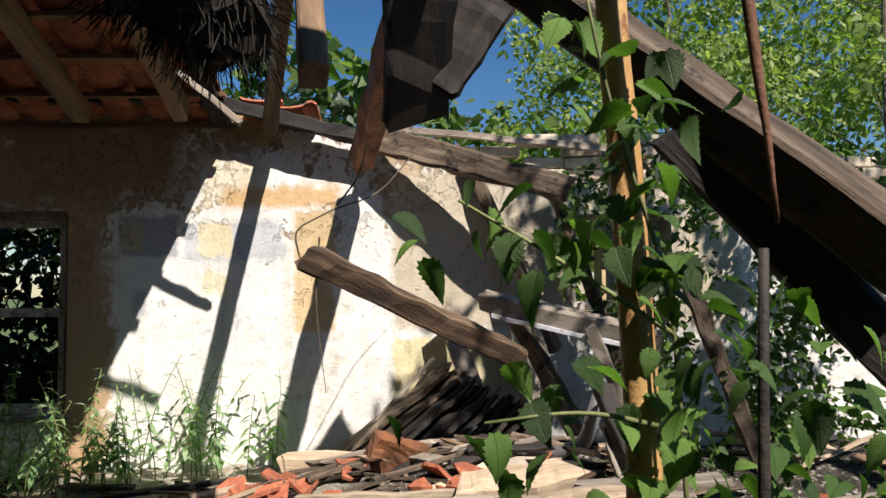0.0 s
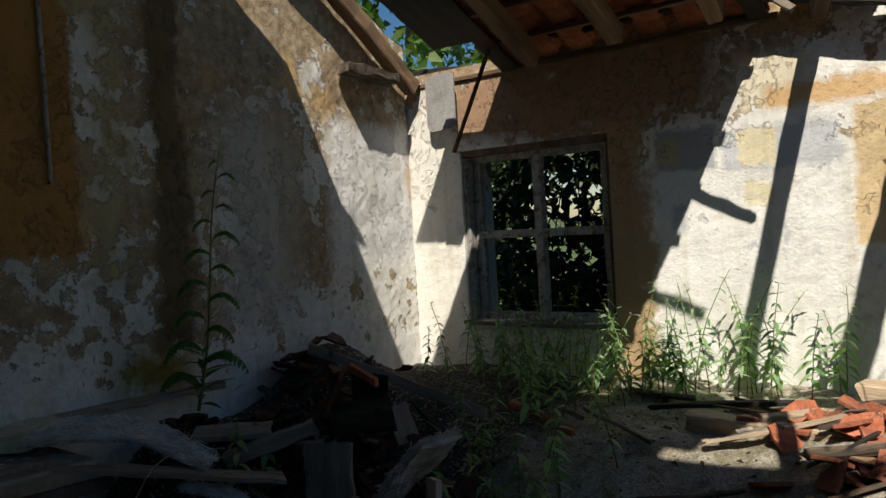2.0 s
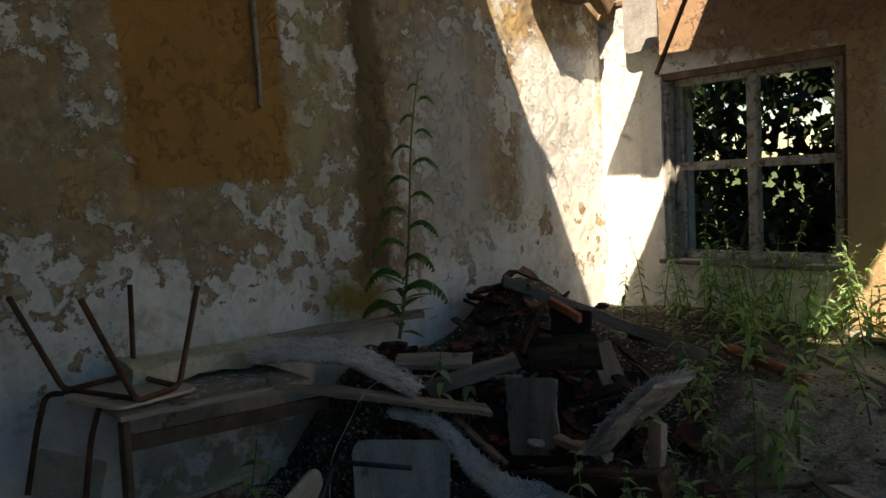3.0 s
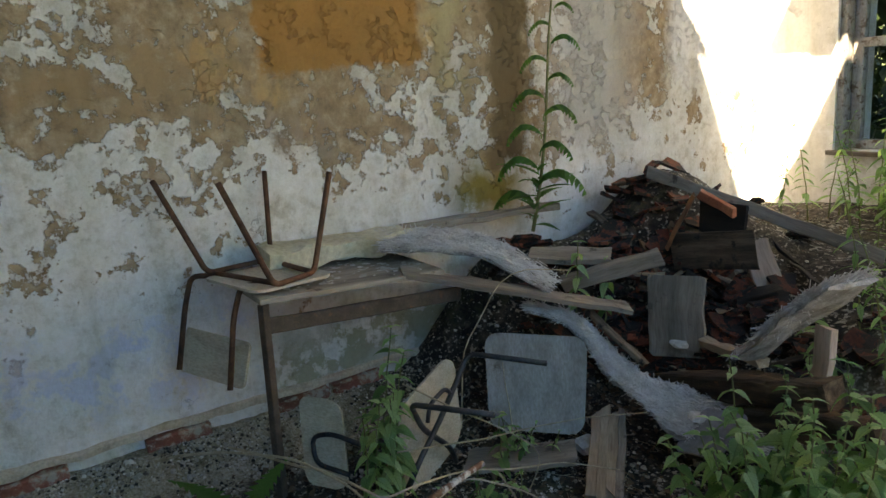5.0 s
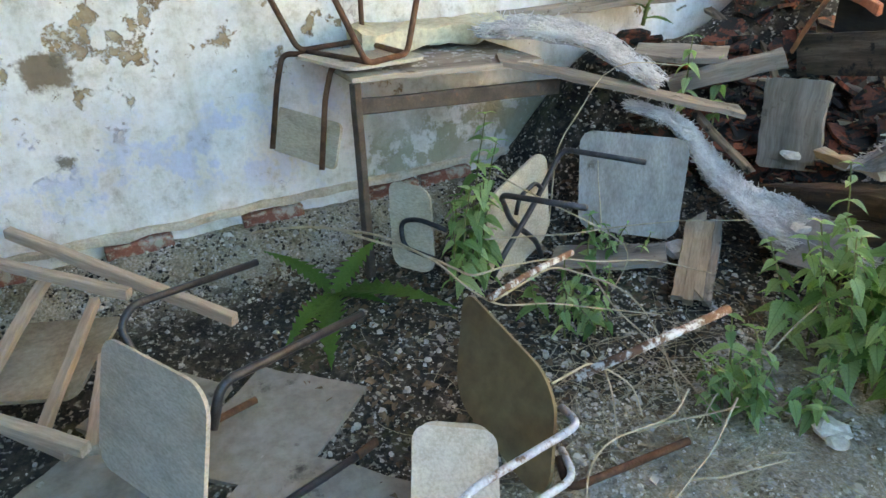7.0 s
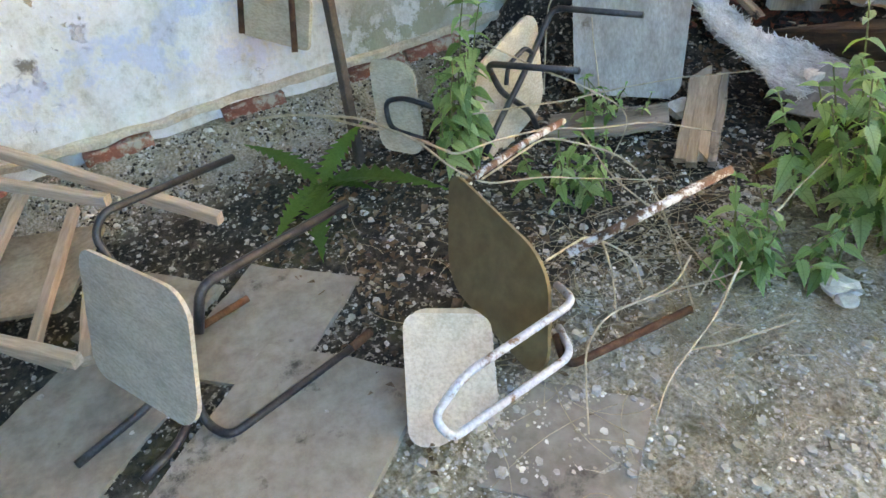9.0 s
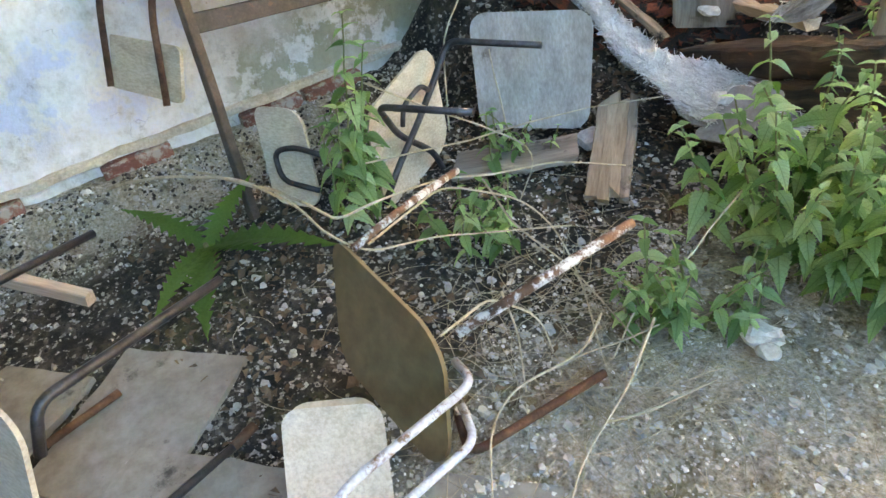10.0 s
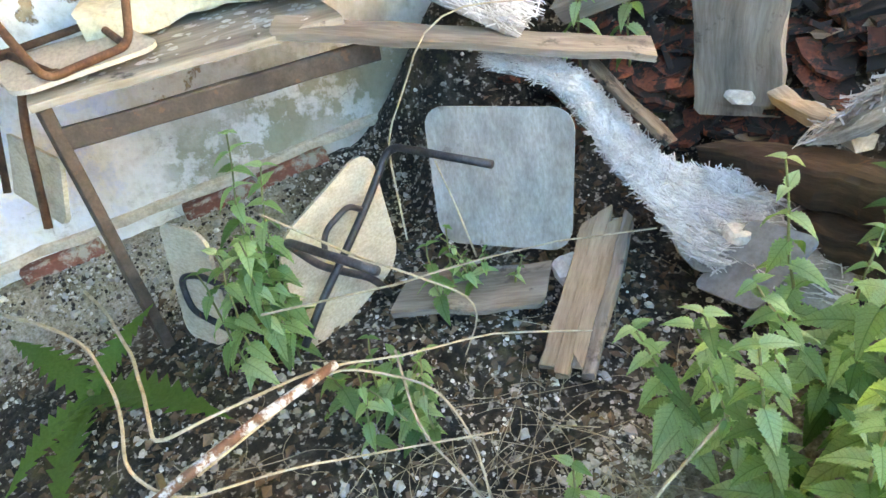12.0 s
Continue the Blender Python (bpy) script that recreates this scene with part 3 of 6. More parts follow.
def wall_face(name, p0, du, dv, n_u, n_v, inside, thick, material, label, top=None, holes=()):
    """A plastered wall on a fine grid with an uneven face; holes are (u0, u1, v0, v1)."""
    p0, du, dv, inside = Vector(p0), Vector(du), Vector(dv), Vector(inside)
    us = sorted({round(i / n_u * du.length, 4) for i in range(n_u + 1)} | {h[i] for h in holes for i in (0, 1)})
    vs = sorted({round(i / n_v * dv.length, 4) for i in range(n_v + 1)} | {h[i] for h in holes for i in (2, 3)})
    eu, ev = du.normalized(), dv.normalized()
    bm = bmesh.new()
    grid_v = {}

    def vert(i, j, back):
        key = (i, j, back)
        if key not in grid_v:
            u, v = us[i], vs[j]
            if top:
                v = min(v, top(u))
            p = p0 + eu * u + ev * v
            if back:
                p = p - inside * thick
            else:
                p = p + inside * (noise.noise(p * 1.7) * 0.012 + noise.noise(p * 6) * 0.006 + noise.noise(p * 19) * 0.004)
            grid_v[key] = bm.verts.new(p)
        return grid_v[key]

    solid = set()
    for i in range(len(us) - 1):
        for j in range(len(vs) - 1):
            u, v = (us[i] + us[i + 1]) / 2, (vs[j] + vs[j + 1]) / 2
            if any(h[0] < u < h[1] and h[2] < v < h[3] for h in holes) or (top and vs[j] >= top(u)):
                continue
            solid.add((i, j))
    for i, j in solid:
        for back in (0, 1):
            q = [vert(i, j, back), vert(i + 1, j, back), vert(i + 1, j + 1, back), vert(i, j + 1, back)]
            if len(set(q)) == 4:
                bm.faces.new(q if not back else q[::-1])
        for (a, b), nb in ((((i, j), (i + 1, j)), (i, j - 1)), (((i + 1, j), (i + 1, j + 1)), (i + 1, j)), (((i + 1, j + 1), (i, j + 1)), (i, j + 1)), (((i, j + 1), (i, j)), (i - 1, j))):
            if nb not in solid:
                bm.faces.new((vert(*a, 0), vert(*a, 1), vert(*b, 1), vert(*b, 0)))
    ob = to_object(name, bm, material, smooth=False)
    BASE[ob.name] = V(0, 0, 0)
    return tagged(ob, label, "wall", "", "structure")


def back_top(u):
    x = XL - 0.3 + u
    return 0.45 + 2.66 - 0.2 * smooth01(-0.7, 0.5, x) - 0.22 * smooth01(0.5, 1.2, x) - 0.05 * smooth01(1.6, 2.6, x) + noise.noise(V(x * 3, 0, 0)) * 0.04 * smooth01(-0.6, 0.2, x)


WIN = (-2.77, -1.64, 0.83, 2.06)
WIN2 = (1.36, 2.05, 1.42, 2.02)
wall_face("wall_back", (XL - 0.3, YB, -0.45), (7.74, 0, 0), (0, 0, 3.2), 150, 60, (0, -1, 0), 0.42, M_BACK,
          "back wall of peeling white and ochre plaster, broken off along its top", back_top,
          [(w[0] - XL + 0.3, w[1] - XL + 0.3, w[2] + 0.45, w[3] + 0.45) for w in (WIN, WIN2)])
wall_face("wall_left", (XL, -1.6, -0.45), (0, 7.24, 0), (0, 0, 5.6), 130, 100, (1, 0, 0), 0.42, M_LEFT,
          "gable wall of flaking white plaster over sandy render, mould at its foot",
          lambda u: 0.45 + (roof_z(u - 1.6) + 0.35 if u - 1.6 > 1.0 else roof_z(1.0) + 0.35 - (1.0 - (u - 1.6)) * 0.38) + noise.noise(V(u * 3, 1, 0)) * 0.05)
# Unseen walls, added to close the room and stop sun leaks.
wall_face("wall_front", (XL - 0.42, -1.6, -0.45), (8.0, 0, 0), (0, 0, 3.85), 20, 10, (0, 1, 0), 0.35, M_UNSEEN_WALL, "unseen dark wall added to close the ruin and cut stray light")
wall_face("wall_right", (4.3, -1.6, -0.45), (0, 6.8, 0), (0, 0, 2.4), 20, 10, (-1, 0, 0), 0.35, M_UNSEEN_WALL, "unseen dark wall added to close the ruin and cut stray light")


# ---- window with four panes ----
def window(name, box, y, cols, rows, label, casing):
    x0, x1, z0, z1 = box
    ob = empty(name, ((x0 + x1) / 2, y, z0), label, "window", "", "structure")
    ws = 0.055
    def bar(nm, a, b, w, h, m, lbl=""):
        bm = bmesh.new()
        add_beam(bm, a, b, w, h, 0, 0.0025, 8, 0.0)
        return part(nm, bm, m, ob, lbl)
    if casing:
        bar("casing", (x0 - 0.02, y - 0.03, z1 - 0.01), (x1 + 0.02, y - 0.03, z1 - 0.01), 0.09, 0.07, M_CASING, "bare brown head casing")
        bar("casing", (x1 - 0.0, y - 0.03, z0), (x1 - 0.0, y - 0.03, z1 - 0.05), 0.06, 0.09, M_CASING)
        bar("casing", (x0 + 0.01, y - 0.03, z0), (x0 + 0.01, y - 0.03, z1 - 0.05), 0.06, 0.09, M_FRAME)
    yi = y + 0.02
    bar("window_frame", (x0 + 0.03, yi, z1 - 0.065), (x1 - 0.03, yi, z1 - 0.065), 0.06, ws, M_FRAME)
    bar("window_frame", (x0 + 0.03, yi, z0 + 0.03), (x1 - 0.03, yi, z0 + 0.03), 0.06, ws, M_FRAME)
    for x in (x0 + 0.075, x1 - 0.065):
        bar("window_frame", (x, yi, z0 + 0.06), (x, yi, z1 - 0.09), 0.06, ws, M_FRAME)
    zt = z0 + (z1 - z0) * 0.5
    xm = (x0 + x1) / 2
    bar("mullion", (xm, yi, z0 + 0.06), (xm, yi, z1 - 0.09), 0.065, 0.07, M_FRAME)
    if rows > 1:
        bar("transom", (x0 + 0.1, yi - 0.004, zt), (x1 - 0.09, yi - 0.004, zt), 0.06, 0.055, M_FRAME)
    bar("window_sill", (x0 - 0.03, y - 0.05, z0 - 0.015), (x1 + 0.03, y - 0.05, z0 - 0.015), 0.16, 0.03, M_GREY_WOOD)
    keep = [(0, 0), (0, 1)] if rows > 1 else []
    for i, j in keep:
        bm = bmesh.new()
        xa = x0 + 0.1 if i == 0 else xm + 0.03
        xb = xm - 0.03 if i == 0 else x1 - 0.09
        za, zb = (z0 + 0.06, zt - 0.03) if j == 0 else (zt + 0.03, z1 - 0.09)
        add_box(bm, (xa, yi - 0.002, za), (xb, yi + 0.002, zb))
        g = part("pane", bm, M_GLASS, ob)
        g.visible_shadow = False
    return ob


window("window_1", WIN, YB + 0.1, 2, 2, "four-light casement window with flaking white paint and empty lights", True)
window("window_2", WIN2, YB + 0.12, 2, 1, "small white-framed window without glass", False)

# ---- roof: rafters, battens, tiles ----
roof = empty("roof", (0, 5.9, 2.5), "half-collapsed tiled roof on sooty rafters", "roof", "", "structure")
for x, y0, y1 in ((-2.02, 5.42, 1.0), (-1.45, 5.38, 1.0), (-0.88, 5.36, 1.0)):
    bm = bmesh.new()
    add_beam(bm, (x, y0, roof_z(y0) - 0.06), (x, y1, roof_z(y1) - 0.06), 0.09, 0.13, 0, 0.004, 14)
    part("rafter", bm, M_RAFTER, roof)

bm = bmesh.new()
add_beam(bm, (-3.12, 5.58, 2.56), (-3.12, 3.95, 3.7), 0.1, 0.12, 0, 0.005, 16)
part("rafter", bm, M_RAFTER, roof)


def holed(x, y):
    """Where the covering has fallen in."""
    if x > -0.7:
        return True
    if -3.6 < x < (-2.3 if y > 4.5 else -2.0) and 2.95 < y < 5.62:
        edge = 3.76 - (max(x, -3.0) + 2.9) * 0.9
        if y < edge:
            return False
        return True
    return False


rows_y = [5.95 - 0.3 * i for i in range(15)]
for i, y in enumerate(rows_y):
    runs, start = [], None
    x = -3.45
    while x < -0.55:
        if not holed(x, y) and start is None:
            start = x
        if (holed(x, y) or x + 0.06 >= -0.55) and start is not None:
            runs.append((start, x + 0.05))
            start = None
        x += 0.05
    for a, b in runs:
        if b - a > 0.15:
            bm = bmesh.new()
            add_beam(bm, (a, y, roof_z(y) + 0.035), (b - 0.03, y + RNG.uniform(-0.02, 0.02), roof_z(y) + 0.035), 0.045, 0.03, 0, 0.003, 6)
            part("batten", bm, M_RAFTER, roof)


def tile_mesh(name):
    """A pantile: an S-shaped plate with a raised roll, 24 x 36 cm."""
    bm = bmesh.new()
    prof = [(-0.12, 0.012), (-0.1, 0.0), (-0.03, -0.004), (0.04, 0.004), (0.07, 0.03), (0.1, 0.036), (0.13, 0.012)]
    g = [[[bm.verts.new((x, v, z + s)) for x, z in prof] for v in (-0.18, 0.18)] for s in (0, 0.013)]
    for k in range(len(prof) - 1):
        bm.faces.new((g[0][0][k], g[0][1][k], g[0][1][k + 1], g[0][0][k + 1]))
        bm.faces.new((g[1][0][k], g[1][0][k + 1], g[1][1][k + 1], g[1][1][k]))
        for e in (0, 1):
            bm.faces.new((g[0][e][k], g[0][e][k + 1], g[1][e][k + 1], g[1][e][k]))
    for k in (0, -1):
        bm.faces.new((g[0][0][k], g[1][0][k], g[1][1][k], g[0][1][k]))
    bmesh.ops.recalc_face_normals(bm, faces=bm.faces)
    me = bpy.data.meshes.new(name)
    bm.to_mesh(me)
    bm.free()
    me.materials.append(M_TILE)
    return me


TILE = tile_mesh("tile")
SLOPE = math.degrees(math.atan(0.38))
R0 = BASE["roof"]
for i, y in enumerate(rows_y):
    for k in range(12):
        x = -3.38 + 0.235 * k
        if holed(x, y) or holed(x, y - 0.15):
            continue
        ob = new("tile", TILE)
        ob.parent = roof
        ob.matrix_basis = Matrix.Translation(V(x, y - 0.02, roof_z(y) + 0.075) - R0) @ pose(0, 0, 0, -SLOPE - 3, RNG.uniform(-2, 2), RNG.uniform(-2, 2))
# boards added along the gaps to give the sun patches straight edges
for a, b, w in (((-0.72, 5.6), (-0.72, 1.6), 0.1), ((-3.08, 3.92), (-1.95, 2.94), 0.24), ((-2.3, 4.5), (-2.3, 5.62), 0.14), ((-2.48, 4.52), (-2.48, 5.25), 0.36), ((-2.15, 4.55), (-2.02, 4.55), 0.3)):
    bm = bmesh.new()
    add_beam(bm, (*a, roof_z(a[1]) + 0.02), (*b, roof_z(b[1]) + 0.02), w, 0.022, 0, 0.003, 10, 0.01)
    part("edge_board", bm, M_BLACK_WOOD, roof)
# eaves course that still hangs over the broken part
for k in range(14):
    x = -3.3 + 0.235 * k
    if x < -0.7 and not holed(x, 5.5):
        continue
    if x > -0.7 and x < 0.25:
        ob = new("tile", TILE)
        ob.parent = roof
        ob.matrix_basis = Matrix.Translation(V(x, 5.64, roof_z(5.64) + 0.08 - 0.12 * smooth01(-0.7, 0.3, x)) - R0) @ pose(0, 0, 0, -SLOPE - 4, RNG.uniform(-5, 5), RNG.uniform(-6, 6))
    ob = new("tile", TILE)
    ob.parent = roof
    sag = 0.1 * smooth01(-0.7, 0.3, x) + RNG.uniform(0, 0.02)
    ob.matrix_basis = Matrix.Translation(V(x, 5.93, roof_z(5.93) + 0.1 - sag - 0.03 * (x > -0.7)) - R0) @ pose(0, 0, 0, -SLOPE - 4, RNG.uniform(-5, 5), RNG.uniform(-6, 6))
# Beams that shade the wall top; the shade under the tiles darkens their colour.
for a, b in (((-2.25, 5.5, 2.73), (-0.8, 5.5, 2.71)), ((-0.8, 5.5, 2.705), (0.3, 5.52, 2.43))):
    bm = bmesh.new()
    add_beam(bm, a, b, 0.1, 0.08, 0, 0.008, 14, 0.04)
    part("eaves_beam", bm, M_BLACK_WOOD, roof, "dark beam under the eaves tiles, shade in its colour")
# Wall plate, coloured dark for the shade below the tiles.
bm = bmesh.new()
add_beam(bm, (-3.2, YB + 0.14, 2.68), (0.35, YB + 0.14, 2.4), 0.16, 0.08, 0, 0.006, 14)
part("wall_plate", bm, M_BLACK_WOOD, roof, "dark wall plate along the wall head, shade in its colour")
# unseen boards added over the way in, down to the other eaves, against sun
for k in range(6):
    y = 1.75 - (k + 0.5) * 0.14
    bm = bmesh.new()
    add_beam(bm, (-3.5, y, roof_z(y) + 0.1 + 0.012 * (k % 2)), (1.15 + RNG.uniform(-0.15, 0.15), y, roof_z(y) + 0.1 + 0.012 * (k % 2)), 0.175, 0.025, -SLOPE, 0.001, 4)
    part("roof_board", bm, M_RAFTER, roof)
for k in range(8):
    y = 1.82 + k * 0.15
    bm = bmesh.new()
    add_beam(bm, (-0.9, y, roof_z(y) + 0.1 + 0.012 * (k % 2)), (0.38 + RNG.uniform(-0.06, 0.06), y, roof_z(y) + 0.1 + 0.012 * (k % 2)), 0.185, 0.025, -SLOPE, 0.001, 4)
    part("roof_board", bm, M_RAFTER, roof)
for k in range(16):
    y = 0.86 - k * 0.165
    z = roof_z(0.94) + 0.1 - (0.94 - y) * 0.38 + 0.012 * (k % 2)
    bm = bmesh.new()
    add_beam(bm, (-3.5, y, z), ((2.5 if k > 6 else 1.15) + RNG.uniform(-0.15, 0.15), y, z), 0.21, 0.025, SLOPE, 0.001, 4)
    part("roof_board", bm, M_RAFTER, roof)

# ---- fallen timbers, open side ----
beam("leaning_beam", (-0.05, 4.46, 1.72), (0.98, 4.85, 1.2), 0.09, 0.11, M_BROWN_LOG, "weathered fallen beam propped in front of the wall", roll=20, worn_by=0.008, seg=16, ragged=0.05)
beam("hanging_rafter", (0.141, 5.44, 2.32), (0.53, 3.75, 2.97), 0.12, 0.15, M_RUSTY_WOOD, "reddish split rafter hanging from the broken roof", roll=10, worn_by=0.007, seg=14, ragged=0.06)
beam("loose_rafter", (-0.42, 5.56, 2.54), (0.03, 3.85, 3.2), 0.085, 0.1, M_RAFTER, "bare rafter standing alone over the broken eaves", worn_by=0.004, seg=12)
beam("hanging_post", (0.2, 3.06, 2.1), (0.03, 3.9, 3.18), 0.075, 0.085, M_RAFTER, "short sawn post hanging from above", ragged=0.02)
# Two boards coloured near-black for the roof shade that falls on them.
beam("hanging_board", (0.46, 4.2, 2.26), (0.5, 3.7, 3.1), 0.28, 0.03, M_BLACK_WOOD, "dark board dangling over the opening, shade in its colour", roll=8, worn_by=0.012, seg=10, ragged=0.1)
beam("hanging_board", (0.528, 4.127, 2.389), (0.843, 4.086, 2.869), 0.26, 0.03, M_BLACK_WOOD, "dark board dangling over the opening, shade in its colour", roll=70, worn_by=0.006, seg=10, ragged=0.1)
beam("fallen_purlin", (0.2, 5.52, 2.47), (1.317, 5.166, 2.107), 0.13, 0.15, M_LOG, "charred grey purlin lying along the wall head", worn_by=0.01, seg=14, ragged=0.05)
beam("loose_lath", (0.35, 5.75, 2.58), (1.85, 5.7, 2.42), 0.04, 0.04, M_GREY_WOOD, "thin grey lath over the wall head", ragged=0.02)
beam("loose_lath", (-0.446, 4.954, 2.43), (-0.75, 4.9, 2.68), 0.035, 0.03, M_GREY_WOOD, "pale lath end sticking out of the broken roof", ragged=0.02)
beam("loose_lath", (-0.375, 4.19, 2.94), (-0.75, 4.17, 3.12), 0.04, 0.03, M_GREY_WOOD, "pale lath end sticking out of the broken roof", ragged=0.02)
beam("leaning_post", (0.78, 5.6, 2.35), (1.25, 5.35, 1.2), 0.075, 0.07, M_LOG, "mottled grey post leaning on the wall", worn_by=0.006, seg=12, ragged=0.04)
beam("leaning_post", (1.3, 5.5, 2.1), (1.62, 5.3, 1.1), 0.07, 0.06, M_LOG, "mottled grey post leaning on the wall", worn_by=0.006, seg=12, ragged=0.04)
beam("leaning_post", (0.98, 5.1, 1.45), (1.35, 4.85, 0.62), 0.1, 0.08, M_LOG, "split dark post slanting into the rubble", worn_by=0.008, seg=12, ragged=0.05)
beam("leaning_post", (1.3, 4.7, 1.35), (1.6, 4.6, 0.6), 0.1, 0.06, M_GREY_WOOD, "grey board slanting into the rubble", worn_by=0.008, seg=12, ragged=0.05)
beam("leaning_post", (1.7, 4.6, 1.7), (2.05, 4.5, 0.65), 0.09, 0.07, M_LOG, "mottled post slanting into the rubble", worn_by=0.008, seg=12, ragged=0.05)
beam("fallen_frame_rail", (0.8, 5.0, 1.5), (1.62, 4.65, 1.3), 0.09, 0.1, M_GREY_WOOD, "grey rail of a collapsed timber frame", roll=15, worn_by=0.005, seg=12, ragged=0.02)
beam("fallen_frame_rail", (0.85, 4.94, 1.42), (1.55, 4.6, 1.26), 0.04, 0.02, M_WHITE_TUBE, "pale strip under the collapsed timber frame")
beam("fallen_timber", (-0.24, 5.05, 0.66), (1.3, 5.0, 0.66), 0.13, 0.11, M_PALE_WOOD, "pale squared timber lying along the wall", worn_by=0.008, seg=14, ragged=0.05)
beam("fallen_timber", (-0.95, 4.75, 0.52), (-0.2, 4.62, 0.55), 0.12, 0.1, M_PALE_WOOD, "pale squared timber in the rubble", worn_by=0.008, seg=12, ragged=0.05)
beam("big_rotten_rafter", (0.636, 2.583, 2.162), (1.137, 2.198, 1.567), 0.1, 0.085, M_LOG, "rotten sun-bleached rafter slanting down in the open side", roll=20, worn_by=0.0018, seg=26, ragged=0.05)
# Black timber added to stand for the shaded underside of the rafter above.
beam("charred_timber", (0.886, 2.405, 1.8), (1.62, 2.12, 0.86), 0.11, 0.085, M_BLACK_WOOD, "black timber added as the dark underside of the bleached rafter", roll=10, worn_by=0.003, seg=20, ragged=0.06)
bm = bmesh.new()
add_tube(bm, rounded([(0.71, 1.9, 2.6), (0.735, 1.9, 2.1), (0.76, 1.9, 1.832), (0.77, 1.9, 1.731), (0.777, 1.9, 1.674), (0.782, 1.9, 1.605)], 0.2), 0.0085, 10, 0.0022)
thing("hanging_iron_bar", bm, M_RUST, "tapered rusty iron bar hanging down from the roof", "bar", smooth=True)
bm = bmesh.new()
add_tube(bm, rounded([(0.74, 1.9, 0.2), (0.755, 1.9, 1.0), (0.76, 1.9, 1.363), (0.768, 1.9, 1.582)], 0.2), 0.0075, 8, 0.005)
thing("dead_sapling", bm, M_BLACK_WOOD, "dark dead sapling standing in the climber", "sapling", smooth=True)

# rotten sheet of the fallen roof that leans in the rubble
sheet = empty("fallen_roof_sheet", (0.4, 5.4, 0.6), "rotten boards of fallen roof leaning in the rubble", "boards")
# Sunlit edge and dark void given by colour: two lighter boards, the rest black.
for k in range(11):
    a = V(-0.02 + k * 0.095, 5.46 - k * 0.03, 0.6)
    b = V(0.64 + k * 0.045, 5.5 - k * 0.03, 1.08 + 0.03 * RNG.random() - k * 0.02)
    bm = bmesh.new()
    add_beam(bm, a, b, 0.2, 0.03, RNG.uniform(-12, 12), 0.008, 8, 0.1)
    part("board", bm, M_LOG if k < 2 else M_BLACK_WOOD, sheet)

bm = bmesh.new()
g = rounded([(0.93, 4.66, 0.72), (1.22, 4.56, 0.84), (1.3, 4.5, 1.12)], 0.05)
add_tube(bm, g, 0.035, 10)
thing("gutter_pipe", bm, M_ZINC, "bent dull zinc downpipe lying in the rubble", "pipe", smooth=True)

# straw matting that hangs from the roof
mat_ob = empty("hanging_thatch", (-0.2, 3.55, 2.2), "matted straw hanging out of the roof, blackened in colour as shade", "straw")
bm = bmesh.new()
bmesh.ops.create_icosphere(bm, subdivisions=4, radius=1.0)
for v in bm.verts:
    p = v.co.copy()
    v.co = V(-0.3, 3.5, 2.6) + V(p.x * 0.26, p.y * 0.3, p.z * 0.3) + V(-0.12 * p.z, 0, 0) + wobble(p, 2.5, 0.1) + wobble(p, 8, 0.03)
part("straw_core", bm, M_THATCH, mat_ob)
bm = bmesh.new()
for k in range(1500):
    d = V(RNG.gauss(0, 1), RNG.gauss(0, 1), RNG.gauss(0, 1)).normalized()
    p = V(-0.3, 3.5, 2.6) + V(d.x * 0.25, d.y * 0.28, d.z * 0.28) + V(-0.12 * d.z, 0, 0) + wobble(d, 2.5, 0.1)
    e = p + (d + V(0, 0, -0.8) + V(RNG.gauss(0, 0.5), RNG.gauss(0, 0.5), RNG.gauss(0, 0.5))).normalized() * RNG.uniform(0.04, 0.16)
    add_tube(bm, [p, e], 0.002, 3)
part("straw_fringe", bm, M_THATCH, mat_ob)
mat_ob.children[1]["kind"] = "stuff"

# thin dead runners over the leaning beam
bm = bmesh.new()
for pts in ([(-0.05, 4.4, 1.7), (-0.08, 4.4, 1.82), (0.1, 4.42, 1.92), (0.28, 4.6, 2.0), (0.5, 4.8, 2.3), (0.65, 4.9, 2.36)],
            [(0.1, 4.42, 1.92), (0.2, 4.6, 2.1), (0.22, 4.75, 2.3)], [(0.02, 4.5, 1.8), (0.0, 4.5, 1.5), (0.05, 4.5, 1.1)]):
    add_tube(bm, rounded(pts, 0.15), 0.005, 5, 0.002)
thing("dead_runner", bm, M_BRUSH, "thin dead climber stem over the fallen beam", "climber")

# brick courses on the broken wall head
bm = bmesh.new()
add_box(bm, (-0.125, -0.06, -0.033), (0.125, 0.06, 0.033))
bmesh.ops.bevel(bm, geom=bm.edges[:], offset=0.006, segments=1, affect="EDGES")
for v in bm.verts:
    v.co += wobble(v.co, 12, 0.005)
BRICK = bpy.data.meshes.new("brick")
bm.to_mesh(BRICK)
bm.free()
BRICK.materials.append(M_PALE_BRICK)
RED = BRICK.copy()
RED.materials.clear()
RED.materials.append(M_BRICK)
head = empty("wall_head", (1.5, YB + 0.2, 2.2), "crumbling courses of pale brick on the wall head", "brickwork", "", "structure")
for row in range(4):
    for k in range(13 - row * 2):
        x = 0.5 + k * 0.265 + (row % 2) * 0.13 + row * 0.12
        if RNG.random() < 0.12 * row:
            continue
        ob = new("brick", BRICK)
        ob.parent = head
        ob.matrix_basis = pose(x - 1.5, 0.0 + RNG.uniform(-0.012, 0.012), 0.09 + row * 0.076, RNG.uniform(-2, 2), RNG.uniform(-2, 2), RNG.uniform(-4, 4))
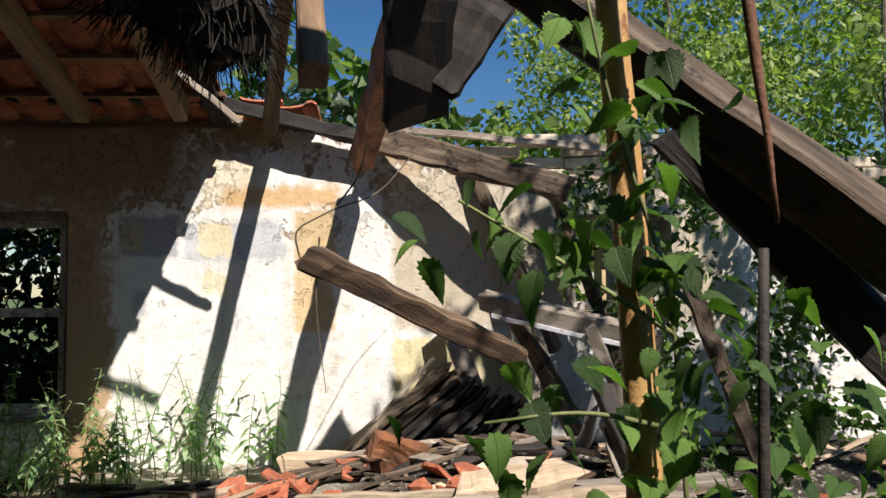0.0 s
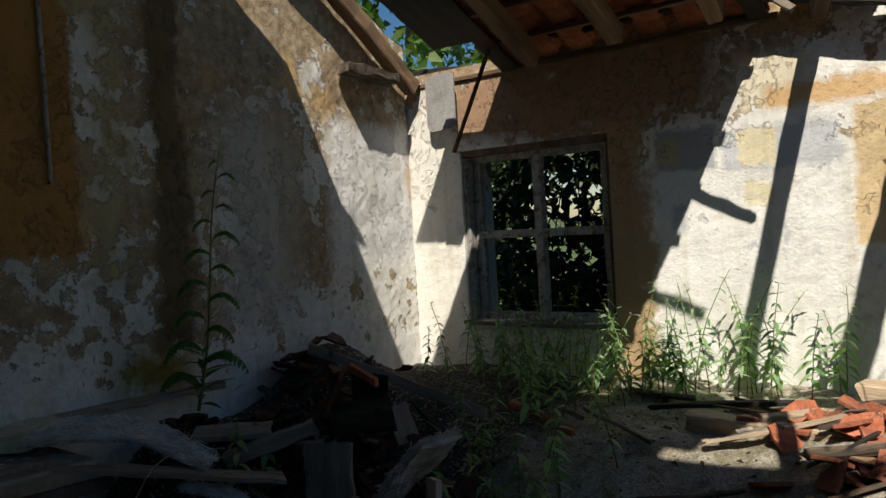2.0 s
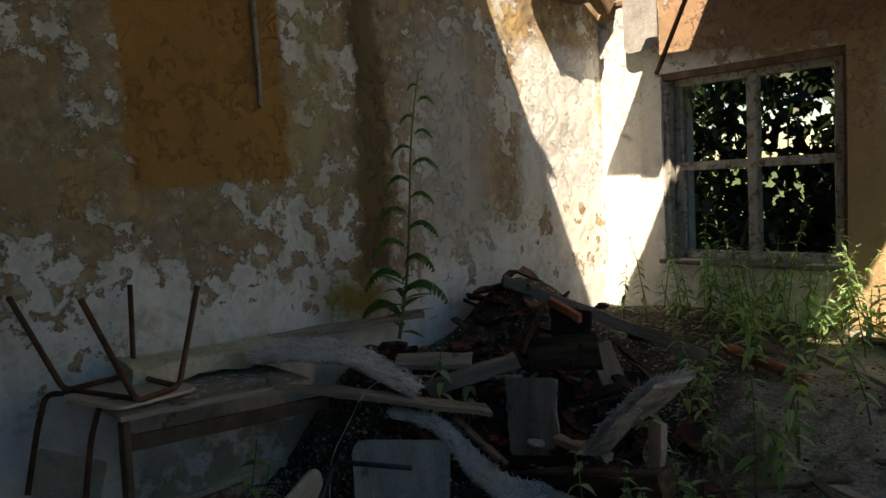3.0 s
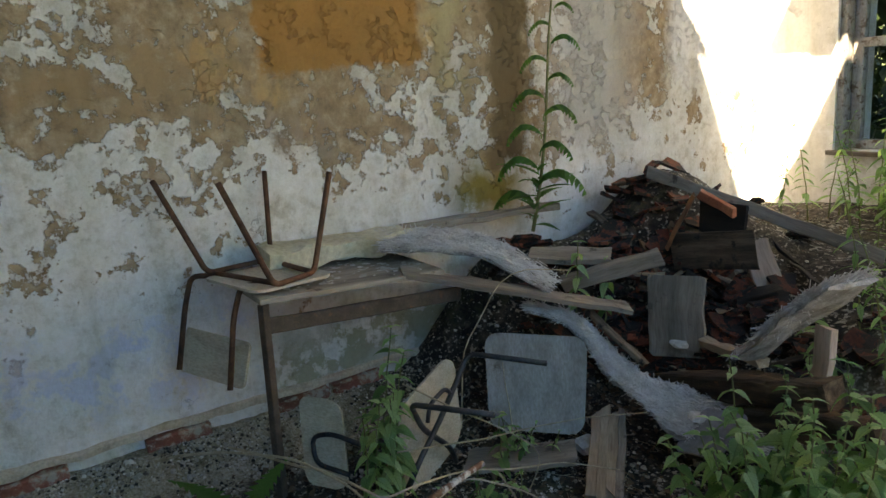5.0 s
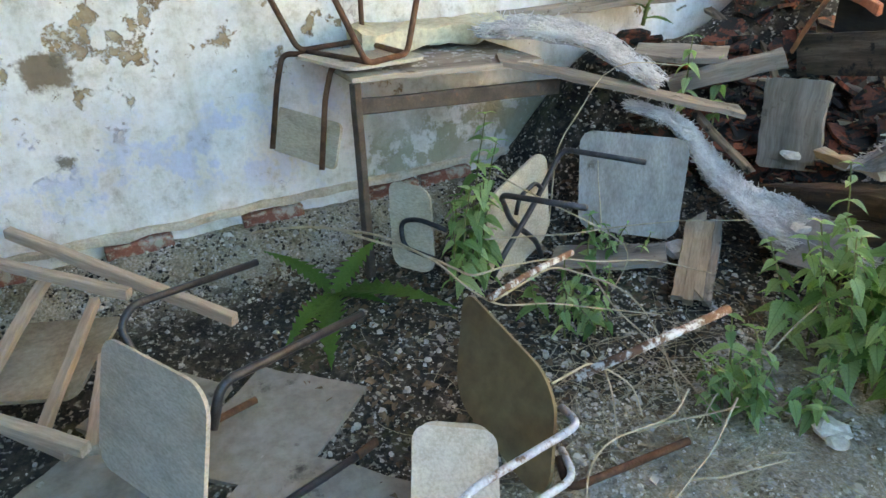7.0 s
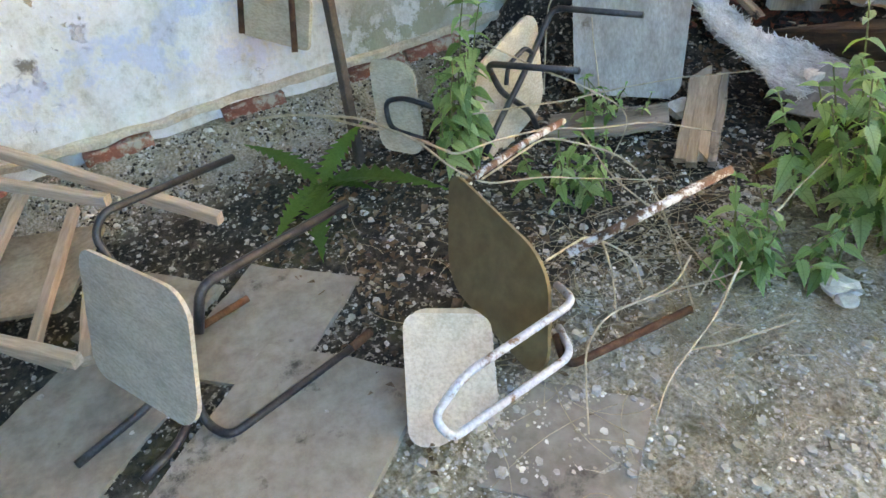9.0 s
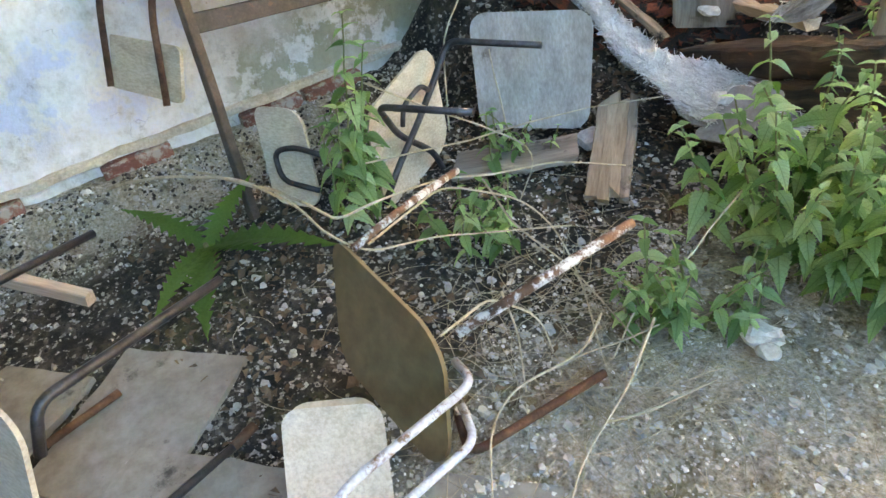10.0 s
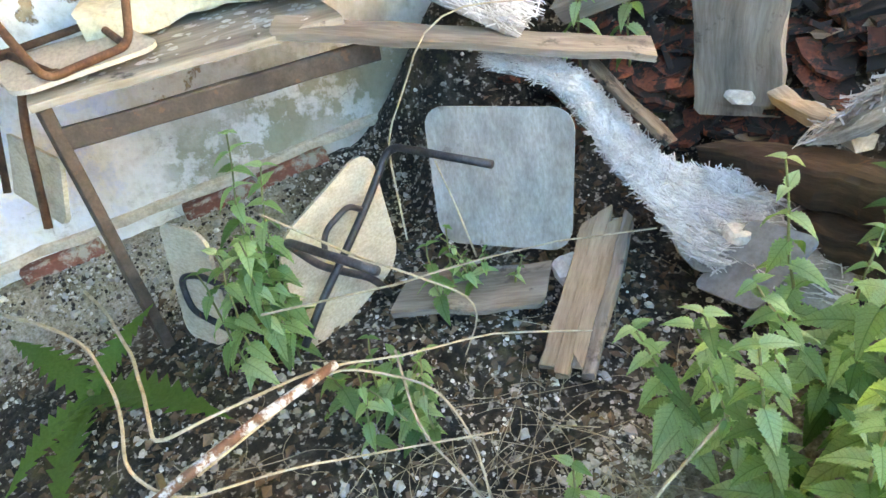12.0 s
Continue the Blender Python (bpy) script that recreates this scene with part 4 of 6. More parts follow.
# brick course at the foot of the gable wall
foot = empty("wall_foot", (XL, 2.0, 0.08), "red and mossy brick course at the foot of the wall", "brickwork", "", "structure")
for k in range(9):
    y = 0.75 + k * 0.262
    if k in (1, 3, 5, 8):
        continue
    ob = new("brick", RED if k in (0, 2, 4, 6, 7) else BRICK)
    ob.parent = foot
    ob.matrix_basis = pose(-0.006 + RNG.uniform(-0.005, 0.005), y - 2.0, 0.03 + RNG.uniform(-0.006, 0.006), 0, 0, 90 + RNG.uniform(-2, 2))

# rough mortar ledge over the brick course
bm = bmesh.new()
add_beam(bm, (XL + 0.006, 0.1, 0.172), (XL + 0.006, 2.95, 0.162), 0.05, 0.03, 0, 0.007, 40, 0.02)
thing("plinth", bm, M_PALE_BRICK, "rough pale mortar ledge along the foot of the wall", "plinth", "", "structure")

# hanging slate and iron rod beside the window
bm = bmesh.new()
add_plate(bm, (-2.86, 5.57, 2.42), (1, 0, 0.05), (0, 0, 1), 0.25, 0.4, 0.06, 0.012, 0.01, 1.0)
thing("hanging_slate", bm, M_SLATE, "grey fibre slate hanging against the wall", "slate")
beam("iron_rod", (-2.64, 5.38, 2.03), (-2.3, 5.35, 2.66), 0.022, 0.022, M_RUST, "thin dark rod leaning against the window head", "rod", worn_by=0.001, ragged=0)
beam("wall_plank", (-3.13, 4.85, 2.62), (-3.13, 5.35, 2.6), 0.16, 0.07, M_LOG, "rotten plank end bedded in the gable wall", worn_by=0.008, ragged=0.05)
bm = bmesh.new()
add_tube(bm, [(-3.215, 2.95, 1.84), (-3.215, 2.955, 2.3), (-3.215, 2.96, 3.3)], 0.011, 8)
thing("conduit_pipe", bm, M_FRAME, "thin painted conduit fixed to the gable wall", "pipe", smooth=True)

# ---- corner heap ----
def scatter_tiles():
    """Broken roof tiles, each a curved shard."""
    shapes, dark_shapes = [], []
    for k in range(5):
        bm = bmesh.new()
        n = 7
        pts = [(math.cos(2 * math.pi * i / n) * RNG.uniform(0.05, 0.1), math.sin(2 * math.pi * i / n) * RNG.uniform(0.05, 0.1)) for i in range(n)]
        top = [bm.verts.new((x, y, 0.012 + x * x * 2.5)) for x, y in pts]
        bot = [bm.verts.new((x * 0.96, y * 0.96, -0.003 + x * x * 2.5)) for x, y in pts]
        bm.faces.new(top)
        bm.faces.new(bot[::-1])
        for i in range(n):
            bm.faces.new((top[i], bot[i], bot[(i + 1) % n], top[(i + 1) % n]))
        bmesh.ops.recalc_face_normals(bm, faces=bm.faces)
        me = bpy.data.meshes.new("broken_tile")
        bm.to_mesh(me)
        bm.free()
        me.materials.append(M_TILE)
        shapes.append(me)
        me = me.copy()
        me.materials.clear()
        me.materials.append(M_TILE_DARK)
        dark_shapes.append(me)
    spots = [(-2.7, 4.15, 0.4, 0.3, 55), (-2.35, 3.95, 0.25, 0.2, 26), (-2.3, 3.75, 0.2, 0.1, 10), (-0.3, 4.7, 0.35, 0.25, 26), (-0.2, 4.4, 0.4, 0.25, 16), (0.7, 4.3, 0.6, 0.4, 10), (-2.8, 3.5, 0.3, 0.3, 46), (-2.55, 3.75, 0.3, 0.25, 34), (-2.2, 3.85, 0.3, 0.15, 20), (-1.75, 3.9, 0.3, 0.2, 10), (1.6, 4.0, 0.5, 0.4, 8)]
    for cx, cy, sx, sy, n in spots:
        for k in range(n):
            x, y = cx + RNG.gauss(0, sx * 0.6), cy + RNG.gauss(0, sy * 0.6)
            if x < XL + 0.08 or y > YB - 0.1:
                continue
            ob = new("broken_tile", RNG.choice(dark_shapes if cx < -1 else shapes))
            s = RNG.uniform(0.6, 1.15)
            ob.matrix_basis = Matrix.Translation((x, y, ground_z(x, y) + 0.012 + RNG.uniform(0, 0.03))) @ pose(0, 0, 0, RNG.gauss(0, 22), RNG.gauss(0, 22), RNG.uniform(0, 360)) @ Matrix.Diagonal((s, s, 1, 1))
            tagged(ob, "broken piece of orange terracotta roof tile in the rubble", "tile shard", "broken roof tiles")


scatter_tiles()
beam("edge_plank", (-2.83, 4.1, 0.9), (-1.75, 4.2, 0.62), 0.055, 0.03, M_GREY_WOOD, "long grey plank lying over the corner heap", "plank", roll=70, worn_by=0.004, seg=12)
beam("wall_lath", (-3.14, 2.85, 0.79), (-2.95, 3.6, 0.8), 0.1, 0.03, M_GREY_WOOD, "mossy board along the gable wall on the heap", "board", worn_by=0.005)
beam("heap_board", (-2.86, 3.35, 0.62), (-2.62, 3.62, 0.6), 0.12, 0.03, M_GREY_WOOD, "short grey board on the heap", "board", roll=15)
beam("heap_board", (-2.7, 3.4, 0.5), (-2.45, 3.75, 0.6), 0.05, 0.07, M_GREY_WOOD, "short grey board on the heap", "board", roll=10)
beam("stub_board", (-2.33, 3.7, 0.18), (-2.34, 3.72, 0.53), 0.23, 0.045, M_GREY_WOOD, "thick weathered board end standing in the heap", "board", roll=4, worn_by=0.006, ragged=0.03)
beam("pale_board", (-2.31, 4.2, 0.6), (-2.1, 4.15, 0.22), 0.12, 0.025, M_PINK_WOOD, "pale orange board leaning in the heap", "board", roll=30)
beam("rotten_beam", (-2.26, 3.58, 0.12), (-1.56, 3.53, 0.32), 0.11, 0.1, M_BROWN_LOG, "brown rotten beam lying across the heap", worn_by=0.008, seg=16, ragged=0.05)
beam("rotten_beam", (-1.9, 3.5, 0.12), (-1.35, 3.42, 0.3), 0.1, 0.09, M_BROWN_LOG, "brown rotten beam lying across the heap", worn_by=0.008, seg=16, ragged=0.05)
beam("prop_board", (-1.63, 3.6, 0.52), (-1.64, 3.57, 0.08), 0.07, 0.03, M_PINK_WOOD, "short pale board standing under the reed mat", "board", worn_by=0.003)
beam("yellow_stick", (-2.18, 3.68, 0.3), (-1.84, 3.58, 0.33), 0.05, 0.035, M_PALE_WOOD, "splintered yellowish stick on the heap", "stick", worn_by=0.006)
bm = bmesh.new()
add_tube(bm, [(-1.83, 4.59, 0.56), (-1.4, 4.41, 0.52)], 0.03, 10)
thing("red_pipe", bm, M_TILE, "short red pipe lying in the weeds", "pipe", smooth=True)
drawer = empty("broken_box", (-2.4, 4.05, 0.5), "broken dark wooden box with reddish edges on the heap", "box")
for nm, a, b, w, h, m in (("front_board", (-2.6, 4.0, 0.55), (-2.18, 4.02, 0.62), 0.02, 0.17, M_LOG), ("edge", (-2.49, 4.05, 0.83), (-2.31, 4.06, 0.755), 0.035, 0.04, M_TILE),
                          ("edge", (-2.51, 4.04, 0.82), (-2.62, 3.98, 0.56), 0.03, 0.02, M_RUSTY_WOOD), ("back_panel", (-2.52, 4.1, 0.72), (-2.3, 4.12, 0.7), 0.015, 0.16, M_BLACK_WOOD)):
    bm = bmesh.new()
    add_beam(bm, a, b, w, h, 0, 0.003, 8, 0.02)
    part(nm, bm, m, drawer)
for k in range(150):
    if k < 95:
        x, y = RNG.gauss(0.35, 0.75), RNG.uniform(3.75, 5.0)
    elif k < 125:
        x, y = RNG.uniform(-1.9, 2.4), RNG.uniform(3.9, 5.2)
    else:
        x, y = RNG.gauss(-2.35, 0.28), RNG.gauss(3.98, 0.15)
    a = RNG.gauss(0, 0.5)
    l = RNG.uniform(0.08, 0.36) if k < 125 else RNG.uniform(0.06, 0.16)
    p, q = V(x - math.cos(a) * l, y - math.sin(a) * l, 0), V(x + math.cos(a) * l, y + math.sin(a) * l, 0)
    for e in (p, q):
        e.x, e.y = max(e.x, XL + 0.1), min(e.y, YB - 0.1)
        e.z = ground_z(e.x, e.y) + 0.012 + RNG.uniform(0, 0.07)
    beam("splintered_lath", p, q, RNG.uniform(0.015, 0.075), RNG.uniform(0.01, 0.025), RNG.choice([M_GREY_WOOD, M_PALE_WOOD, M_LOG, M_LOG, M_RAFTER, M_BLACK_WOOD]), "splintered old lath lying in the rubble", "lath", RNG.uniform(-25, 25), 0.005, 5, 0.06, "splintered laths")
beam("squared_timber", (0.608, 3.739, 0.852), (0.963, 3.747, 0.897), 0.15, 0.1, M_PALE_WOOD, "pale splintered squared timber end lying on the heap", roll=12, worn_by=0.007, seg=16, ragged=0.12)
beam("squared_timber", (0.718, 3.350, 0.894), (1.065, 3.358, 0.926), 0.14, 0.09, M_PALE_WOOD, "pale broken squared timber lying on the heap", roll=-6, worn_by=0.006, seg=16, ragged=0.08)
beam("leaning_post", (1.268, 4.401, 1.121), (1.353, 4.124, 0.724), 0.075, 0.07, M_BLACK_WOOD, "dark rotten post slanting into the rubble", worn_by=0.006, seg=14, ragged=0.05)
beam("leaning_post", (1.267, 4.356, 0.958), (1.292, 4.163, 0.743), 0.045, 0.03, M_GREY_WOOD, "pale narrow board slanting into the rubble", worn_by=0.004, seg=12, ragged=0.04)
beam("leaning_board", (0.62, 5.5, 1.42), (0.9, 5.3, 0.65), 0.12, 0.025, M_GREY_WOOD, "pale grey board leaning on the wall", "board", roll=30, worn_by=0.006, ragged=0.06)
beam("leaning_board", (1.05, 5.45, 1.4), (1.1, 5.1, 0.65), 0.14, 0.025, M_GREY_WOOD, "pale grey board leaning on the wall", "board", roll=-20, worn_by=0.006, ragged=0.06)
beam("leaning_lath", (0.55, 5.55, 1.15), (0.05, 5.5, 0.62), 0.03, 0.02, M_GREY_WOOD, "thin lath leaning on the wall", "lath", worn_by=0.003)
bm = bmesh.new()
add_box(bm, (0.22, 4.68, 0.68), (0.48, 4.82, 0.84))
bmesh.ops.rotate(bm, cent=(0.35, 4.75, 0.75), matrix=Matrix.Rotation(0.5, 3, V(0.4, 1, 0.5).normalized()), verts=bm.verts)
bmesh.ops.subdivide_edges(bm, edges=bm.edges[:], cuts=5, use_grid_fill=True)
for v in bm.verts:
    v.co += wobble(v.co, 6, 0.03) + wobble(v.co, 20, 0.012)
thing("rotten_block", bm, M_RUSTY_WOOD, "brown rotten timber block in the rubble", "block")
for a, b, w in (((0.55, 3.6, 0.86), (1.3, 3.45, 0.9), 0.16), ((0.5, 3.45, 0.84), (1.2, 3.25, 0.88), 0.12), ((0.7, 3.8, 0.84), (1.5, 3.7, 0.9), 0.14), ((0.2, 3.7, 0.76), (0.7, 3.5, 0.84), 0.06), ((0.0, 4.0, 0.78), (0.6, 3.8, 0.84), 0.05), ((1.3, 3.4, 0.84), (2.3, 3.7, 0.82), 0.16), ((1.0, 3.0, 0.78), (2.0, 3.1, 0.78), 0.14)):
    beam("bleached_board", a, b, w, 0.03, M_GREY_WOOD if w > 0.11 else M_PALE_WOOD, "sun-bleached board lying on the rubble heap", "board", RNG.uniform(-10, 10), 0.005, 8, 0.04, "bleached boards")

# ---- school table with the upturned chair ----
table = empty("school_table", (-2.95, 2.4, 0), "wooden school table with steel legs, its far end broken down", "table")
bm = bmesh.new()
add_beam(bm, (-2.945, 2.04, 0.738), (-2.945, 2.78, 0.69), 0.52, 0.022, 0, 0.002, 10, 0.004)
part("tabletop", bm, M_GREY_WOOD, table, "weathered wooden tabletop with flaked paint")
bm = bmesh.new()
add_beam(bm, (-2.72, 2.07, 0.64), (-2.7, 2.85, 0.585), 0.02, 0.055, 0, 0.002, 8, 0.004)
part("apron", bm, M_LEG, table)
for p, q in (((-2.72, 2.06, 0.72), (-2.706, 2.03, 0.0)),):
    bm = bmesh.new()
    add_beam(bm, p, q, 0.03, 0.03, 0, 0.0008, 8, 0.0)
    part("leg", bm, M_LEG, table)
beam("loose_plank", (-2.74, 2.62, 0.715), (-2.37, 3.46, 0.45), 0.11, 0.022, M_GREY_WOOD, "loose grey plank sliding off the broken table end", "plank", roll=4, seg=10)

up_chair = empty("school_chair", (-2.98, 2.2, 0.75), "school chair turned upside down on the table, rusty tube legs up", "chair", "school chairs")
for pts, lbl in (
        ([(-2.83, 2.0, 1.14), (-2.69, 2.1, 0.785), (-2.8, 2.29, 0.772), (-2.86, 2.42, 1.12)], "rusty bent tube forming two legs"),
        ([(-3.2, 1.86, 1.14), (-3.05, 1.97, 0.79), (-3.12, 2.24, 0.78), (-3.21, 2.29, 1.12)], "rusty bent tube forming two legs"),
        ([(-3.06, 2.0, 0.782), (-2.72, 2.12, 0.782)], "rusty cross tube"), ([(-3.12, 2.22, 0.782), (-2.8, 2.28, 0.776)], "rusty cross tube"),
        ([(-2.78, 2.12, 0.77), (-2.85, 2.03, 0.768), (-2.835, 1.985, 0.66), (-2.77, 1.92, 0.43)], "rusty tube carrying the backrest"),
        ([(-3.06, 2.02, 0.77), (-3.15, 1.93, 0.768), (-3.12, 1.885, 0.66), (-3.05, 1.815, 0.45)], "rusty tube carrying the backrest")):
    bm = bmesh.new()
    add_tube(bm, rounded(pts, 0.035), 0.0105, 10)
    part("leg_tube", bm, M_RUST, up_chair, lbl, True)
bm = bmesh.new()
add_plate(bm, (-2.9, 2.15, 0.764), (1, 0.25, 0), (-0.25, 1, -0.06), 0.36, 0.34, 0.05, 0.011, 0.004)
part("seat", bm, M_PLY, up_chair)
bm = bmesh.new()
add_plate(bm, (-2.945, 1.928, 0.5), (0.322, 0.139, -0.013), (-0.035, 0.055, 0.14), 0.35, 0.165, 0.02, 0.012, 0.01)
part("backrest", bm, M_PLY_CREAM, up_chair, "cream plywood backrest")

# foam slab and reed matting on the table
bm = bmesh.new()
add_beam(bm, (-3.1, 2.2, 0.79), (-3.1, 2.92, 0.755), 0.22, 0.08, 0, 0.01, 14, 0.03)
thing("foam_slab", bm, M_FOAM, "yellowed slab of foam against the wall on the table", "foam")


def reed_mat(name, spine, width, label, strands, wide=None):
    """Matted reed insulation: a sagging strip with loose stalks."""
    ob = empty(name, spine[len(spine) // 2], label, "matting")
    pts = rounded(spine, 0.14, 6)
    bm = bmesh.new()
    rows = []
    start_width = width
    for i, p in enumerate(pts):
        width = start_width + ((wide or start_width) - start_width) * smooth01(0.5, 0.95, i / (len(pts) - 1)) + 0.035 * noise.noise(p * 6)
        d = (pts[min(i + 1, len(pts) - 1)] - pts[max(i - 1, 0)]).normalized()
        side = d.cross(V(0, 0, 1)).normalized() if abs(d.z) < 0.97 else V(1, 0, 0)
        up = side.cross(d)
        row = []
        for s in (1, -1):
            for k in range(9):
                f = k / 8 * 2 - 1
                q = p + side * f * width / 2 * s + up * (0.014 * s * (1 - f * f * 0.8))
                q += wobble(q, 7, 0.02) + wobble(q, 25, 0.008)
                row.append(bm.verts.new(q))
        rows.append((row, side, up, d, width))
    for (r, *_), (s, *_) in zip(rows, rows[1:]):
        m = len(r)
        for k in range(m):
            bm.faces.new((r[k], r[(k + 1) % m], s[(k + 1) % m], s[k]))
    bm.faces.new(rows[0][0][::-1])
    bm.faces.new(rows[-1][0])
    part("mat_body", bm, M_STRAW, ob)
    bm = bmesh.new()
    for k in range(strands):
        i = RNG.randrange(len(pts) - 1)
        _, side, up, d, width = rows[i]
        p = pts[i].lerp(pts[i + 1], RNG.random()) + side * RNG.uniform(-0.5, 0.5) * width + up * RNG.uniform(0.005, 0.028)
        w = (d * RNG.gauss(0, 1.3) + side * RNG.gauss(0, 0.3) + up * RNG.gauss(0, 0.14)).normalized() * RNG.uniform(0.02, 0.08)
        add_tube(bm, [p - w / 2, p + w / 2 + up * RNG.uniform(-0.01, 0.014)], RNG.uniform(0.0009, 0.0024), 3)
    s = part("loose_straw", bm, M_STRAW_ENDS, ob)
    s["kind"] = "stuff"
    return ob


reed_mat("reed_mat", [V(-3.0, 2.68, 0.775), V(-2.9, 2.85, 0.77), V(-2.76, 3.03, 0.73), V(-2.56, 3.22, 0.56)], 0.3, "grey matted reed insulation draped over the broken table", 5200, 0.22)
reed_mat("reed_mat", [V(-2.6, 3.1, 0.48), V(-2.48, 3.25, 0.417), V(-2.383, 3.3, 0.291), V(-2.2, 3.3, 0.2), V(-2.04, 3.38, 0.13), V(-1.72, 3.5, 0.12)], 0.09, "grey reed insulation hanging in a twisted strip and fraying out", 9500, 0.36)
reed_mat("reed_mat", [V(-1.5, 3.5, 0.72), V(-1.58, 3.51, 0.65), V(-1.7, 3.53, 0.53), V(-1.86, 3.54, 0.37)], 0.24, "grey matted reed insulation lying on the heap", 3800, 0.2)

# ---- wrecked school chairs on the floor ----


def wreck(label, at):
    return empty("school_chair", at, label, "chair", "school chairs")


def put_plate(chair, name, tl, tr, bl, corner, material, label, bend=0.008, taper=1.0, thick=0.011):
    tl, tr, bl = Vector(tl), Vector(tr), Vector(bl)
    bm = bmesh.new()
    u, v = tr - tl, tl - bl
    add_plate(bm, (tr + bl) / 2, u, v, u.length, v.length, corner, thick, bend, taper)
    return part(name, bm, material, chair, label)


def put_tube(chair, pts, material, label, r=0.0105, bend=0.04):
    bm = bmesh.new()
    add_tube(bm, rounded(pts, bend), r, 10)
    return part("frame_tube", bm, material, chair, label, True)


c1 = wreck("overturned school chair with a grey bleached seat standing on edge", (-2.45, 3.0, 0.02))
put_plate(c1, "seat", (-2.625, 2.905, 0.425), (-2.345, 3.2, 0.4), (-2.535, 2.815, 0.07), 0.06, M_PLY_GREY, "bleached grey plywood seat", 0.006, 0.9)
put_tube(c1, [(-2.6, 3.0, 0.3), (-2.45, 3.08, 0.06), (-2.35, 3.18, 0.3)], M_STEEL, "dark steel tube behind the seat")

c2 = wreck("overturned school chair on its side with dark tube legs", (-2.5, 2.6, 0.02))
put_plate(c2, "seat", (-2.587, 2.717, 0.405), (-2.54, 2.70, 0.06), (-2.465, 2.39, 0.3), 0.07, M_PLY_CREAM, "cream plywood seat seen from below", 0.008)
put_tube(c2, [(-2.251, 2.91, 0.402), (-2.535, 2.762, 0.4), (-2.495, 2.66, 0.3), (-2.44, 2.56, 0.23), (-2.4, 2.44, 0.13), (-2.37, 2.36, 0.05)], M_STEEL, "dark bent tube leg")
put_tube(c2, [(-2.094, 2.554, 0.378), (-2.4, 2.42, 0.348), (-2.43, 2.48, 0.22), (-2.455, 2.6, 0.1), (-2.47, 2.63, 0.02)], M_STEEL, "dark bent tube leg")
put_tube(c2, [(-2.47, 2.63, 0.3), (-2.46, 2.6, 0.33), (-2.44, 2.52, 0.3), (-2.43, 2.5, 0.24)], M_STEEL, "dark looped tube stay", 0.008)

c3 = wreck("small cream chair back lying by the table leg", (-2.68, 2.2, 0.02))
put_plate(c3, "backrest", (-2.765, 2.161, 0.34), (-2.618, 2.261, 0.335), (-2.645, 2.105, 0.06), 0.05, M_PLY_CREAM, "cream plywood backrest", 0.014)
put_tube(c3, [(-2.5, 2.26, 0.215), (-2.6, 2.2, 0.235), (-2.655, 2.15, 0.22), (-2.625, 2.14, 0.13), (-2.5, 2.21, 0.115)], M_STEEL, "dark bent tube", 0.009)

c4 = wreck("toppled school chair with a bare grey-beige seat and dark tube legs", (-1.95, 1.3, 0.02))
put_plate(c4, "seat", (-2.21, 1.16, 0.335), (-1.82, 1.365, 0.345), (-2.12, 1.07, 0.03), 0.07, M_PLY, "worn grey-beige plywood seat", 0.008, 1.0)
put_tube(c4, [(-2.1, 1.24, 0.2), (-2.2, 1.2, 0.34), (-2.22, 1.24, 0.385), (-2.413, 1.593, 0.32)], M_STEEL, "dark tube leg")
put_tube(c4, [(-1.84, 1.35, 0.22), (-1.86, 1.39, 0.32), (-2.08, 1.8, 0.25)], M_STEEL, "dark tube leg", 0.012)
put_tube(c4, [(-1.8, 1.29, 0.12), (-1.765, 1.285, 0.03), (-1.7, 1.325, 0.022), (-1.805, 1.66, 0.022)], M_STEEL, "dark tube leg lying on the floor")
put_tube(c4, [(-1.805, 1.66, 0.022), (-1.83, 1.72, 0.024)], M_RUST, "rusted tube end", 0.012)
put_tube(c4, [(-1.82, 1.0, 0.022), (-1.915, 1.19, 0.024), (-1.97, 1.25, 0.08)], M_STEEL, "dark tube leg lying on the floor")
put_tube(c4, [(-1.69, 1.13, 0.022), (-1.745, 1.215, 0.022), (-1.81, 1.262, 0.03), (-1.83, 1.27, 0.1)], M_STEEL, "dark tube leg lying on the floor")
put_tube(c4, [(-2.1, 1.3, 0.03), (-2.156, 1.482, 0.028)], M_RUST, "rusted tube end")

c5 = wreck("brown chair seat standing on edge with flaking white tubes", (-1.7, 2.0, 0.02))
put_plate(c5, "seat", (-1.96, 2.06, 0.325), (-1.57, 2.1, 0.24), (-1.84, 1.96, 0.08), 0.08, M_PLY_BROWN, "brown varnished plywood seat", 0.012, 1.0)
put_plate(c5, "backrest", (-1.69, 1.78, 0.172), (-1.62, 1.955, 0.132), (-1.49, 1.675, 0.0), 0.05, M_PALE_WOOD, "brown split layer of the delaminated backrest", 0.01, 1.0, 0.006)
put_plate(c5, "backrest", (-1.68, 1.77, 0.17), (-1.6, 1.95, 0.13), (-1.47, 1.66, 0.0), 0.035, M_PLY, "pale delaminated plywood backrest", 0.01, 1.0, 0.018)
put_tube(c5, [(-1.58, 2.12, 0.15), (-1.49, 2.11, 0.17), (-1.44, 1.8, 0.165), (-1.413, 1.711, 0.12), (-1.377, 1.729, 0.08), (-1.45, 2.07, 0.06), (-1.55, 2.1, 0.05)], M_WHITE_TUBE, "flaking white tube bent into a long loop", 0.0095, 0.04)
put_tube(c5, [(-1.5, 2.1, 0.3), (-1.47, 2.51, 0.36)], M_RUST_WHITE, "rusty tube leg with white paint scraps", 0.011)
